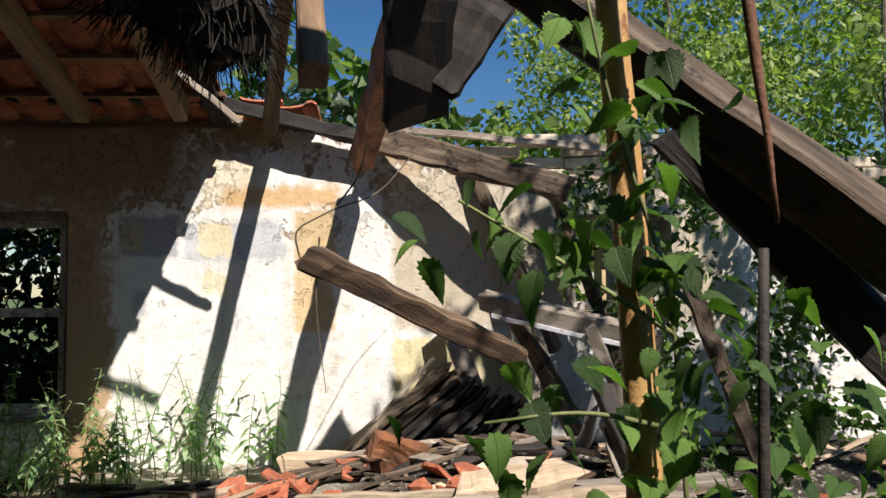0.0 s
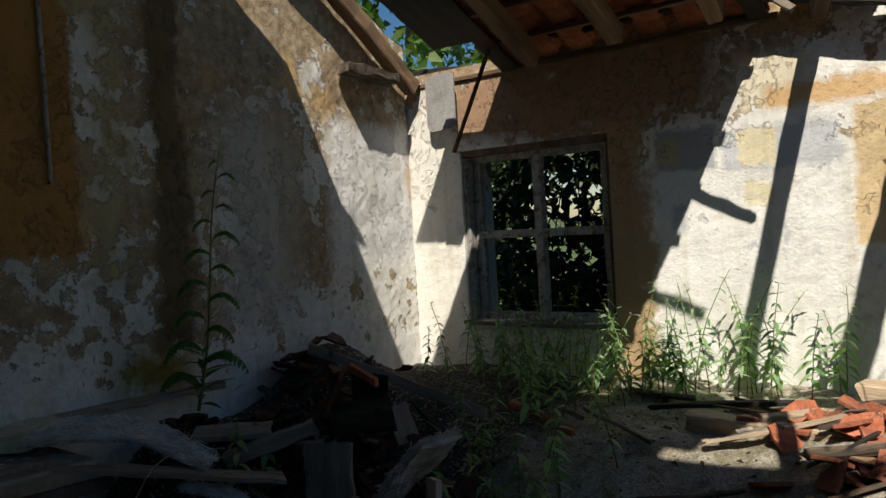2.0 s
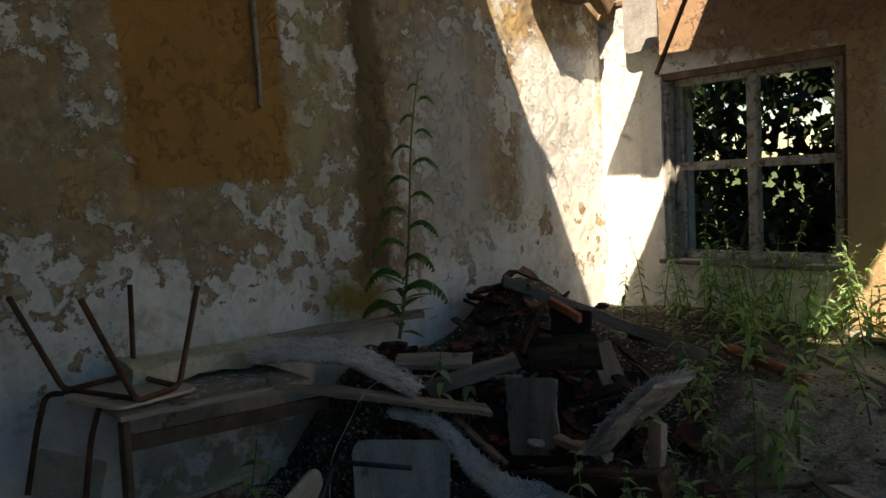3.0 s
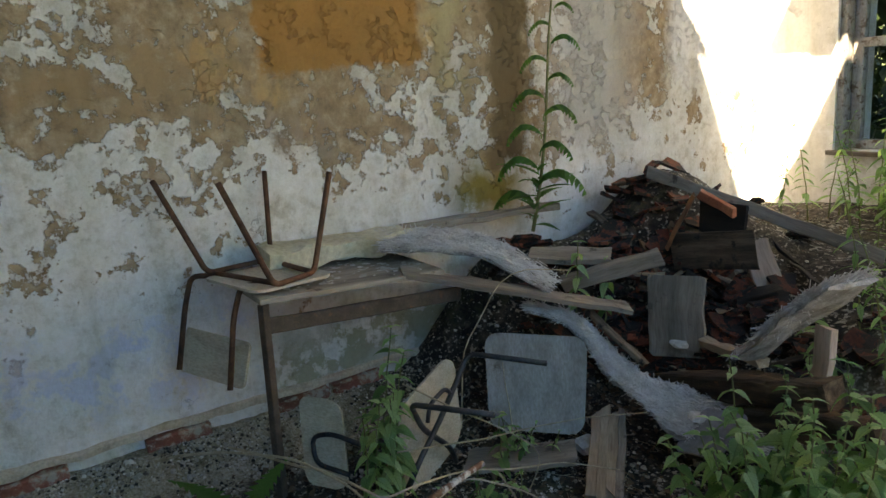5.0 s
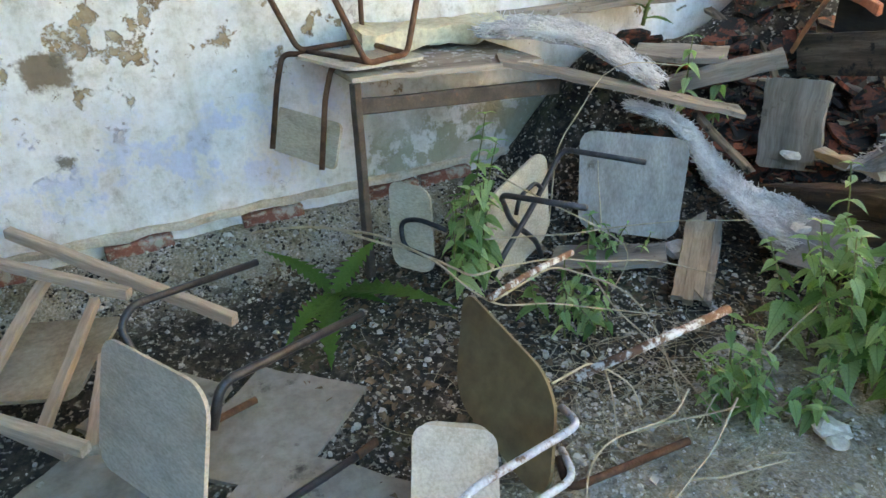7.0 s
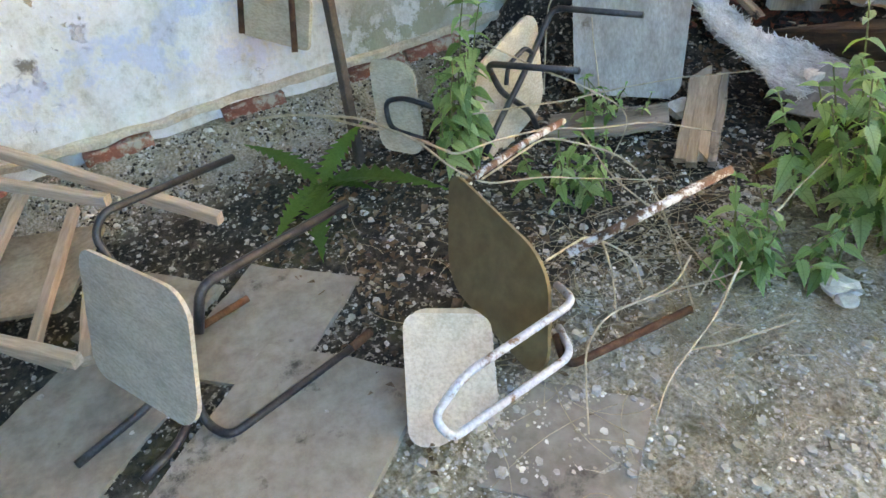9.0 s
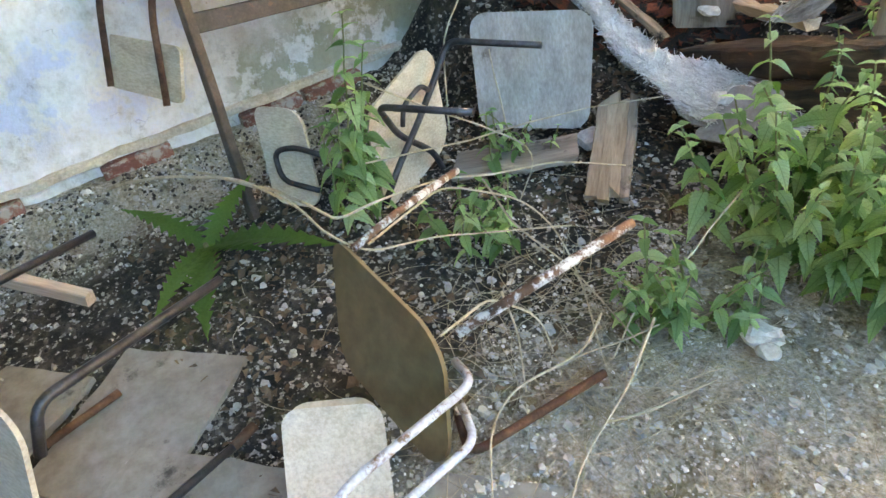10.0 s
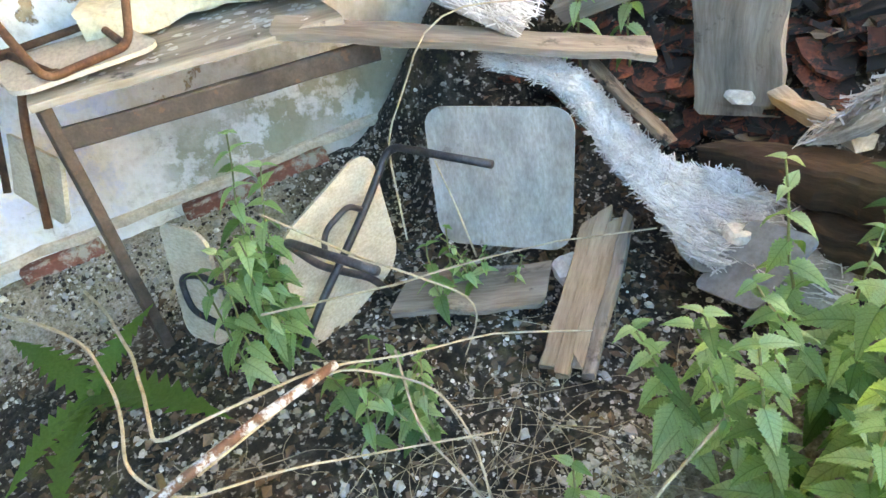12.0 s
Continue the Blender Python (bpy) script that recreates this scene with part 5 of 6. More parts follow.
put_tube(c5, [(-1.53, 2.08, 0.05), (-1.45, 2.05, 0.03), (-1.44, 2.4, 0.03)], M_RUST, "rusty tube leg", 0.01)
put_tube(c5, [(-1.8, 2.05, 0.365), (-1.88, 2.22, 0.35), (-1.95, 2.4, 0.33)], M_RUST_WHITE, "rusty tube leg with white paint scraps", 0.0095)

# wooden stool or chair frame lying on its side
fr = empty("wooden_chair", (-2.7, 1.0, 0.05), "pale wooden chair frame lying broken on its side", "chair")
for nm, a, b, w, h in (
        ("back_post", (-3.2, 0.87, 0.29), (-2.5, 1.5, 0.1), 0.035, 0.04), ("back_post", (-3.15, 0.62, 0.33), (-2.66, 1.22, 0.2), 0.032, 0.036),
        ("rail", (-2.92, 0.97, 0.2), (-2.4, 0.78, 0.12), 0.04, 0.025), ("rail", (-3.05, 0.82, 0.22), (-2.5, 0.55, 0.12), 0.028, 0.02),
        ("rail", (-2.68, 1.12, 0.2), (-2.16, 0.96, 0.13), 0.03, 0.025), ("leg", (-2.46, 1.12, 0.12), (-2.12, 1.06, 0.06), 0.035, 0.035),
        ("leg", (-2.6, 0.5, 0.2), (-2.05, 1.06, 0.12), 0.034, 0.034), ("leg", (-2.6, 0.62, 0.1), (-2.15, 1.0, 0.05), 0.03, 0.03)):
    bm = bmesh.new()
    add_beam(bm, a, b, w, h, 0, 0.0015, 8, 0.006)
    part(nm, bm, M_PINK_WOOD, fr)
bm = bmesh.new()
add_plate(bm, (-2.6, 0.95, 0.085), (0.6, -0.22, 0), (0.3, 0.6, 0.02), 0.42, 0.36, 0.04, 0.012, 0.02)
part("seat", bm, M_PALE_WOOD, fr, "split peeling seat board")

# upright split board and slate by the reed mat
split = empty("split_board", (-2.07, 3.03, 0.03), "pale split board lying on the rubble", "board")
for k, (off, a, b, w) in enumerate(((-0.046, 0.03, 0.99, 0.036), (-0.013, 0.0, 1.0, 0.036), (0.02, 0.05, 0.95, 0.036), (0.05, 0.02, 1.03, 0.028))):
    p, q = V(-2.24, 3.2, 0.12), V(-1.92, 2.85, 0.04)
    across = V(0.74, 0.67, 0.02) * off
    bm = bmesh.new()
    add_beam(bm, p.lerp(q, a) + across, p.lerp(q, b) + across, w, 0.024 + 0.003 * (k % 2), 0, 0.003, 10, 0.05)
    part("sliver", bm, M_PALE_WOOD if k < 3 else M_GREY_WOOD, split)
beam("flat_board", (-2.42, 2.66, 0.03), (-2.18, 2.96, 0.06), 0.16, 0.02, M_GREY_WOOD, "grey board lying flat under the chairs", "board", worn_by=0.004)
beam("mat_batten", (-2.46, 3.32, 0.45), (-2.22, 3.38, 0.27), 0.035, 0.02, M_LOG, "dark grey batten on the reed mat", "batten")
bm = bmesh.new()
add_plate(bm, (-1.85, 3.3, 0.15), (1, 0.2, 0.1), (0, 0.8, 0.5), 0.16, 0.2, 0.02, 0.01)
thing("slate_piece", bm, M_SLATE, "broken bluish slate on the reed mat", "slate")
for at, r in (((-1.93, 3.33, 0.17), 0.03), ((-2.2, 3.05, 0.05), 0.05), ((-1.3, 2.73, 0.03), 0.04), ((-1.26, 2.7, 0.03), 0.025), ((-2.3, 3.68, 0.25), 0.035), ((-2.12, 3.75, 0.25), 0.03)):
    bm = bmesh.new()
    bmesh.ops.create_icosphere(bm, subdivisions=2, radius=r)
    for v in bm.verts:
        v.co = Vector(at) + V(v.co.x * 1.2, v.co.y, v.co.z * 0.5) + wobble(v.co + Vector(at), 30, r * 0.4)
    thing("plaster_lump", bm, M_SHARD, "white lump of fallen plaster", "plaster", "plaster lumps")

# ---- stone slabs in the floor ----
for cx, cy, w, l, rot, z in ((-1.62, 1.45, 0.46, 0.5, 42, 0.014), (-2.05, 1.5, 0.36, 0.44, 44, 0.008), (-2.3, 1.22, 0.3, 0.3, 40, 0.008), (-1.95, 1.0, 0.4, 0.4, 42, 0.01), (-1.3, 1.95, 0.3, 0.3, 42, -0.002)):
    bm = bmesh.new()
    add_box(bm, (-w / 2, -l / 2, -0.05), (w / 2, l / 2, 0.0))
    bmesh.ops.subdivide_edges(bm, edges=bm.edges[:], cuts=6, use_grid_fill=True)
    for v in bm.verts:
        if abs(v.co.x) > w / 2 - 0.01 or abs(v.co.y) > l / 2 - 0.01:
            v.co += wobble(v.co + V(cx, cy, 0), 14, 0.008)
        else:
            v.co.z += noise.noise((v.co + V(cx, cy, 0)) * 9) * 0.004
    bmesh.ops.transform(bm, matrix=pose(cx, cy, z + 0.004, 0, 0, rot), verts=bm.verts)
    part("slab", bm, M_SLAB, floor)


# ---- plants ----
def leaf_mesh(name, material, teeth=7, width=0.5, depth=0.16, fold=0.18, droop=0.2, broad=0.72):
    """A toothed leaf one unit long along +y, folded along its rib and drooping at the tip."""
    verts, faces = [], []
    n = teeth * 2
    mid = []
    for i in range(n + 1):
        f = i / n
        mid.append(len(verts))
        verts.append((0, f, -droop * f * f))
    for s in (-1, 1):
        edge, inner = [], []
        for i in range(n + 1):
            f = i / n
            w = width * (math.sin(math.pi * min(f * 0.98 + 0.02, 1) ** broad)) * 0.5
            w *= 1 - (depth if i % 2 else 0)
            inner.append(len(verts))
            verts.append((s * max(w, 0.0) * 0.55, f - 0.02, -droop * f * f + fold * w * 0.8 + 0.012 * (i % 2)))
            edge.append(len(verts))
            verts.append((s * max(w, 0.0), f - 0.05 * (i % 2 == 0), -droop * f * f + fold * w))
        for i in range(n):
            for c, d in ((mid, inner), (inner, edge)):
                q = (c[i], d[i], d[i + 1], c[i + 1])
                faces.append(q if s < 0 else q[::-1])
    me = bpy.data.meshes.new(name)
    me.from_pydata(verts, [], faces)
    me.materials.append(material)
    me.polygons.foreach_set("use_smooth", [True] * len(faces))
    return me


L_NETTLE = leaf_mesh("leaf", M_NETTLE, 9, 0.58, 0.24, 0.35, 0.5, 0.6)
L_NARROW = leaf_mesh("leaf", M_NETTLE, 4, 0.3, 0.08, 0.2, 0.35)
L_THISTLE = leaf_mesh("leaf", M_THISTLE, 11, 0.36, 0.55, 0.3, 0.3)
L_VINE = leaf_mesh("leaf", M_VINE, 8, 0.78, 0.2, 0.25, 0.4, 0.62)


def aim(p, d, roll, s):
    d = Vector(d).normalized()
    return Matrix.Translation(p) @ d.to_track_quat("Y", "Z").to_matrix().to_4x4() @ pose(0, 0, 0, 0, roll, 0) @ Matrix.Scale(s, 4)


def put_leaf(plant, mesh, p, d, s, roll=0.0):
    ob = new("leaf", mesh)
    ob.parent = plant
    ob.matrix_basis = Matrix.Translation(-BASE[plant.name]) @ aim(p, d, roll, s)
    return ob


def nettle(at, height, lean, size, label, pairs=7, leaf=None, group="nettles"):
    at = Vector(at)
    plant = empty("nettle", at, label, "weed", group)
    top = at + V(lean[0], lean[1], height)
    spine = [at.lerp(top, f) + V(lean[0], lean[1], 0) * (f * f - f) * 0.8 + wobble(at + V(f, 0, 0), 5, 0.01) for f in [i / 8 for i in range(9)]]
    bm = bmesh.new()
    add_tube(bm, spine, 0.004, 6, 0.002)
    part("stem", bm, M_STEM, plant, "", True)
    a = RNG.uniform(0, 180)
    for i in range(pairs):
        f = 0.22 + 0.78 * i / max(pairs - 1, 1)
        k = f * 8
        p = spine[int(min(k, 7))].lerp(spine[int(min(k, 7)) + 1], min(k - int(min(k, 7)), 1))
        a += 90 + RNG.uniform(-15, 15)
        s = size * 0.88 * (1.0 - 0.55 * max(f - 0.45, 0) / 0.55) * RNG.uniform(0.85, 1.15)
        for side in (0, 180):
            w = radians(a + side + RNG.uniform(-12, 12))
            put_leaf(plant, leaf or L_NETTLE, p, (math.cos(w), math.sin(w), RNG.uniform(-0.5, 0.2) + 0.6 * (f > 0.85)), s * RNG.uniform(0.85, 1.1), RNG.uniform(-15, 15))
    return plant


for at, h, lean, s, n in (
        ((-2.4, 2.3, 0.02), 0.6, (-0.05, 0.1), 0.12, 13), ((-2.43, 2.36, 0.02), 0.5, (-0.02, 0.08), 0.11, 10), ((-2.36, 2.22, 0.02), 0.36, (0.0, 0.0), 0.1, 5),
        ((-1.42, 3.1, 0.02), 0.36, (0.12, -0.1), 0.13, 7), ((-1.55, 3.2, 0.03), 0.4, (0.1, 0.0), 0.13, 8), ((-1.35, 3.3, 0.03), 0.46, (0.05, -0.05), 0.13, 8),
        ((-1.6, 3.0, 0.02), 0.36, (0.0, -0.08), 0.12, 6), ((-1.25, 3.0, 0.02), 0.4, (0.1, -0.15), 0.13, 7), ((-1.7, 3.25, 0.05), 0.42, (-0.06, 0.02), 0.11, 7),
        ((-1.45, 3.45, 0.08), 0.4, (-0.03, 0.0), 0.12, 7), ((-1.15, 3.15, 0.02), 0.42, (0.0, -0.1), 0.13, 7),
        ((-1.55, 2.65, 0.0), 0.22, (-0.05, 0.02), 0.1, 5),
        ((-2.1, 2.5, 0.0), 0.2, (0.05, 0.02), 0.09, 5), ((-2.16, 2.42, 0.0), 0.16, (0.02, -0.05), 0.09, 4), ((-2.3, 2.72, 0.03), 0.2, (0.0, 0.0), 0.08, 4),
        ((-2.62, 3.4, 0.35), 0.36, (0.03, 0.0), 0.1, 6), ((-2.6, 3.55, 0.3), 0.3, (0.0, 0.02), 0.09, 5)):
    nettle(at, h, lean, s, "fresh green nettle growing out of the rubble", n)
for cx, cy, n, h0, h1, s in ((-1.49, 2.62, 9, 0.12, 0.24, 0.075), (-1.38, 2.7, 4, 0.1, 0.2, 0.07), (-2.02, 2.5, 7, 0.1, 0.24, 0.075), (-2.26, 2.82, 6, 0.1, 0.2, 0.06), (-2.4, 2.32, 5, 0.2, 0.5, 0.085)):
    for k in range(n):
        x, y = RNG.gauss(cx, 0.06), RNG.gauss(cy, 0.06)
        nettle((x, y, max(ground_z(x, y), 0)), RNG.uniform(h0, h1), (RNG.gauss(0, 0.05), RNG.gauss(0, 0.05)), RNG.uniform(0.7, 1.1) * s, "fresh green nettle growing out of the rubble", 5 if h1 < 0.4 else 8)
for k in range(46):
    x, y = RNG.uniform(-1.65, -0.9), RNG.uniform(2.9, 3.6)
    nettle((x, y, ground_z(x, y)), RNG.uniform(0.2, 0.48), (RNG.gauss(0.05, 0.08), RNG.gauss(-0.06, 0.08)), RNG.uniform(0.055, 0.1), "leafy nettle in the dense clump by the rubble", 11)
for x, y, h, s in ((-1.3, 2.95, 0.5, 0.11), (-1.2, 3.0, 0.54, 0.12), (-1.42, 2.92, 0.44, 0.11), (-1.55, 2.98, 0.44, 0.1), (-1.62, 2.92, 0.36, 0.1), (-1.36, 3.1, 0.54, 0.1)):
    nettle((x, y, ground_z(x, y)), h, (RNG.gauss(0, 0.04), RNG.gauss(-0.02, 0.04)), s, "tall pale nettle at the edge of the clump", 10)
for k in range(88):
    x, y = (RNG.uniform(-1.9, -1.1), RNG.uniform(3.8, 5.2)) if k < 22 else (RNG.uniform(-2.7, -1.2), RNG.uniform(4.9, 5.5)) if k < 62 else (RNG.gauss(-0.95, 0.35), RNG.uniform(5.15, 5.5))
    nettle((x, y, ground_z(x, y)), RNG.uniform(0.3, 0.7), (RNG.gauss(0, 0.1), RNG.gauss(-0.03, 0.06)), RNG.uniform(0.08, 0.13), "bushy weed with narrow leaves along the wall", 11, L_NARROW, "weeds along the wall")

# thistle rosette
th_c = V(-2.55, 1.84, 0.06)
th = empty("thistle", (-2.55, 1.84, 0.0), "thistle rosette with long jagged leaves on the floor", "weed")
bm = bmesh.new()
add_tube(bm, [(-2.55, 1.84, 0.0), (-2.55, 1.84, 0.08)], 0.008, 6)
part("stem", bm, M_STEM, th)
for tip, roll in (((-2.79, 1.70, 0.2), 10), ((-2.25, 2.15, 0.15), -8), ((-2.22, 1.71, 0.05), 6), ((-2.4, 1.98, 0.06), 0), ((-2.62, 2.05, 0.2), 20), ((-2.36, 1.62, 0.06), 0)):
    d = Vector(tip) - th_c
    put_leaf(th, L_THISTLE, th_c, (d.x, d.y, d.z + 0.06), d.length, roll)

# tall sow-thistle with drooping fronds by the wall
fern_foot, fern_top = V(-2.94, 3.44, 0.7), V(-2.95, 3.69, 2.0)
fern = empty("sow_thistle", fern_foot, "tall weed with drooping feathered leaves against the wall", "weed")
bm = bmesh.new()
add_tube(bm, [fern_foot.lerp(fern_top, i / 10) + V(0, 0.02 * math.sin(i * 0.6), 0) for i in range(11)], 0.009, 6, 0.003)
part("stem", bm, M_STEM, fern, "", True)


def frond_mesh():
    """A feathered leaf one unit long that rises, curls over and hangs, with toothed lobes along its rib."""
    bm = bmesh.new()
    pts = [V(0, 0.42 * (1 - math.cos(a)), 0.34 * math.sin(a) - 0.16 * max(a - 1.6, 0)) for a in [i * 0.24 for i in range(13)]]
    add_tube(bm, pts, 0.014, 4, 0.006)
    for i in range(2, 13):
        p = pts[i]
        d = (pts[i] - pts[i - 1]).normalized()
        inward = V(0, d.z, -d.y)
        size = 0.2 * math.sin(math.pi * (i - 0.5) / 13) + 0.04
        for s in (-1, 1):
            tip = p + (inward * 0.75 + V(s * 0.65, 0, 0) + d * 0.35) * size
            mid = p + (inward * 0.5 + V(s * 0.5, 0, 0) - d * 0.25) * size * 0.7
            bm.faces.new([bm.verts.new(q) for q in (p - d * 0.05, mid, tip, p + d * 0.05)])
    me = bpy.data.meshes.new("frond")
    bm.to_mesh(me)
    bm.free()
    me.materials.append(M_THISTLE)
    return me


FROND = frond_mesh()
for i in range(15):
    f = 0.08 + 0.86 * i / 14
    side = 1 if i % 2 else -1
    put_leaf(fern, FROND, fern_foot.lerp(fern_top, f), (0.66 * side + RNG.gauss(0, 0.2), 0.74 * side + RNG.gauss(0, 0.2), 0.05), (0.27 - 0.2 * f) * RNG.uniform(0.85, 1.15))
for i in range(14):
    a = i * 2.4
    put_leaf(fern, L_THISTLE, fern_foot.lerp(fern_top, 0.02 + 0.015 * i), (math.cos(a) * 0.7, math.sin(a), RNG.uniform(0.1, 0.8)), RNG.uniform(0.1, 0.2))
for i in range(7):
    put_leaf(fern, L_NARROW, fern_foot.lerp(fern_top, 0.93 + 0.012 * i), (math.cos(i * 2.1), math.sin(i * 2.1), 0.5), RNG.uniform(0.05, 0.08))

# dry stalks over the chairs
LONG_STALKS = (
        [(-2.9, 1.66, 0.2), (-2.65, 1.76, 0.3), (-2.35, 1.96, 0.34), (-2.09, 2.01, 0.36), (-1.9, 2.02, 0.37), (-1.83, 2.08, 0.33), (-1.82, 2.25, 0.27), (-1.8, 2.63, 0.12)],
        [(-2.83, 1.9, 0.2), (-2.66, 1.96, 0.22), (-2.25, 2.04, 0.3), (-1.94, 2.06, 0.36), (-1.94, 2.14, 0.36), (-1.99, 2.38, 0.3), (-1.96, 2.65, 0.22), (-1.92, 2.92, 0.12)])
THIN_STALKS = (
        [(-1.89, 2.11, 0.3), (-2.04, 2.41, 0.24), (-1.96, 2.55, 0.18), (-1.78, 2.59, 0.12), (-1.62, 2.52, 0.07), (-1.41, 2.38, 0.03)],
        [(-1.53, 2.48, 0.1), (-1.47, 2.36, 0.09), (-1.48, 2.19, 0.07), (-1.44, 2.1, 0.05), (-1.37, 2.04, 0.03), (-1.27, 1.99, 0.03)],
        [(-1.42, 2.53, 0.12), (-1.32, 2.32, 0.1), (-1.28, 2.18, 0.04), (-1.22, 2.11, 0.03)], [(-1.7, 2.34, 0.14), (-1.63, 2.32, 0.08), (-1.5, 2.24, 0.02)],
        [(-1.35, 2.31, 0.02), (-1.3, 2.43, 0.03), (-1.27, 2.55, 0.03)], [(-1.62, 2.12, 0.2), (-1.69, 2.3, 0.15), (-1.62, 2.38, 0.1), (-1.56, 2.36, 0.04)],
        [(-2.06, 2.53, 0.2), (-1.88, 2.49, 0.16), (-1.71, 2.55, 0.1), (-1.4, 2.5, 0.04)])
LAST_STALKS = (
        [(-1.52, 2.31, 0.03), (-1.5, 2.39, 0.06), (-1.44, 2.5, 0.08), (-1.43, 2.7, 0.03)], [(-1.58, 3.03, 0.2), (-1.49, 2.73, 0.16), (-1.52, 2.61, 0.08), (-1.47, 2.45, 0.03)],
        [(-2.4, 2.4, 0.42), (-2.2, 2.6, 0.3), (-2.1, 2.75, 0.16), (-2.14, 2.7, 0.02)], [(-2.3, 2.3, 0.25), (-2.2, 2.8, 0.2), (-2.05, 3.2, 0.2)],
        [(-2.62, 2.75, 0.05), (-2.58, 2.78, 0.45), (-2.5, 2.95, 0.7), (-2.42, 3.2, 0.66)], [(-2.45, 2.9, 0.02), (-2.43, 2.86, 0.25), (-2.4, 2.83, 0.38)])
for k, pts in enumerate(LONG_STALKS + THIN_STALKS + LAST_STALKS):
    bm = bmesh.new()
    pts = [Vector(p) for p in pts]
    add_tube(bm, [p + wobble(p, 4, 0.02) for p in rounded(pts, 0.2, 4)], 0.005 if k < 2 else 0.0032, 5, 0.002)
    thing("dry_stalk", bm, M_STALK, "thin dry stalk arching over the wrecked chairs", "stalk", "dry stalks")
bm = bmesh.new()
for k in range(420):
    near = k >= 150
    x, y = (RNG.gauss(-1.55, 0.22), RNG.gauss(2.5, 0.2)) if near else (RNG.gauss(-1.9, 0.4), RNG.gauss(2.5, 0.4))
    a, l, bend = RNG.uniform(0, 6.28), RNG.uniform(0.12, 0.4) if near else RNG.uniform(0.05, 0.16), RNG.gauss(0, 1.1)
    p = V(x, y, max(ground_z(x, y), 0) + 0.008)
    line, rise = [p], RNG.uniform(0.0, 0.22 if near else 0.1)
    for i in range(1, 7):
        w = a + bend * i / 6
        line.append(line[-1] + V(math.cos(w), math.sin(w), rise * math.cos(i / 6 * 3.1)) * (l / 6))
    add_tube(bm, line, 0.0013, 3, 0.0007)
thing("dry_grass", bm, M_STALK, "matted dry grass between the chairs", "grass", "", "stuff")


def rubble(name, boxes, material, label, sizes):
    """Crumbs lying on the floor, one sheet of stuff."""
    verts, faces = [], []
    for x0, x1, y0, y1, n in boxes:
        for _ in range(n):
            x, y = RNG.uniform(x0, x1), RNG.uniform(y0, y1)
            if noise.noise(V(x, y, 0) * 7.5) + 0.5 * noise.noise(V(x, y, 3) * 19) < RNG.uniform(-0.45, 0.2):
                continue
            r = sizes[0] * (sizes[1] / sizes[0]) ** (RNG.random() ** 2.2)
            z = ground_z(x, y) + r * 0.15
            b = len(verts)
            a = RNG.uniform(0, 6.28)
            m = RNG.choice((4, 5, 6))
            for lvl, k in ((-0.3, 1.0), (0.35, 0.72)):
                for i in range(m):
                    w = a + 6.283 * i / m
                    q = r * k * RNG.uniform(0.6, 1.15)
                    verts.append((x + math.cos(w) * q, y + math.sin(w) * q * 0.8, z + lvl * r * RNG.uniform(0.6, 1.2)))
            faces.append(tuple(b + m + i for i in range(m)))
            for i in range(m):
                faces.append((b + i, b + (i + 1) % m, b + m + (i + 1) % m, b + m + i))
    me = bpy.data.meshes.new(name)
    me.from_pydata(verts, [], faces)
    me.materials.append(material)
    return tagged(new(name, me), label, "rubble", "", "stuff")


rubble("floor_rubble", [(-3.18, -1.7, 0.6, 3.6, 19000), (-3.2, -2.85, 0.7, 2.9, 5000), (-3.1, -1.0, 3.4, 5.3, 3500), (-1.5, 3.5, 3.0, 5.5, 4000)], M_RUBBLE, "crumbs of plaster, brick and earth on the floor", (0.0025, 0.013))

rubble("plaster_flakes", [(-3.1, -1.6, 0.9, 3.2, 1500), (-1.7, -0.5, 1.6, 3.0, 2000), (-3.2, -2.8, 0.7, 2.9, 900)], M_SHARD, "white chips of fallen plaster on the dark floor", (0.005, 0.02))
rubble("mortar_lumps", [(-1.7, -0.5, 1.5, 3.1, 420), (-3.2, -2.75, 0.8, 2.9, 360), (-2.6, -1.7, 2.2, 3.3, 260)], M_PALE_RUBBLE, "small lumps of crumbling mortar on the floor", (0.007, 0.019))
rubble("mortar_grit", [(-1.75, -0.5, 1.5, 3.1, 22000), (-3.2, -2.8, 0.7, 2.9, 9000), (-2.3, -1.6, 2.4, 3.0, 1500)], M_PALE_RUBBLE, "pale crumbled mortar strewn on the floor", (0.002, 0.009))

verts, faces = [], []
for k in range(2300):
    x, y = (RNG.triangular(-3.1, -1.3, -2.5), RNG.uniform(1.6, 3.6)) if k < 1700 else (RNG.uniform(-2.9, 1.5), RNG.uniform(3.5, 5.3))
    p = V(x, y, ground_z(x, y) + 0.008)
    a, s = RNG.uniform(0, 6.28), RNG.uniform(0.006, 0.02)
    u, w = V(math.cos(a), math.sin(a), RNG.gauss(0, 0.35)) * s, V(-math.sin(a), math.cos(a), RNG.gauss(0, 0.35)) * s * 0.6
    b = len(verts)
    lift = V(0, 0, s * RNG.uniform(0.1, 0.7))
    verts += [tuple(q) for q in (p - u, p - w + lift, p + u, p + w + lift)]
    faces += [(b, b + 1, b + 2), (b, b + 2, b + 3)]
me = bpy.data.meshes.new("leaf_litter")
me.from_pydata(verts, [], faces)
me.materials.append(M_LITTER)
tagged(new("leaf_litter", me), "curled brown dead leaves and bark bits on the floor", "leaf litter", "", "stuff")
verts, faces = [], []
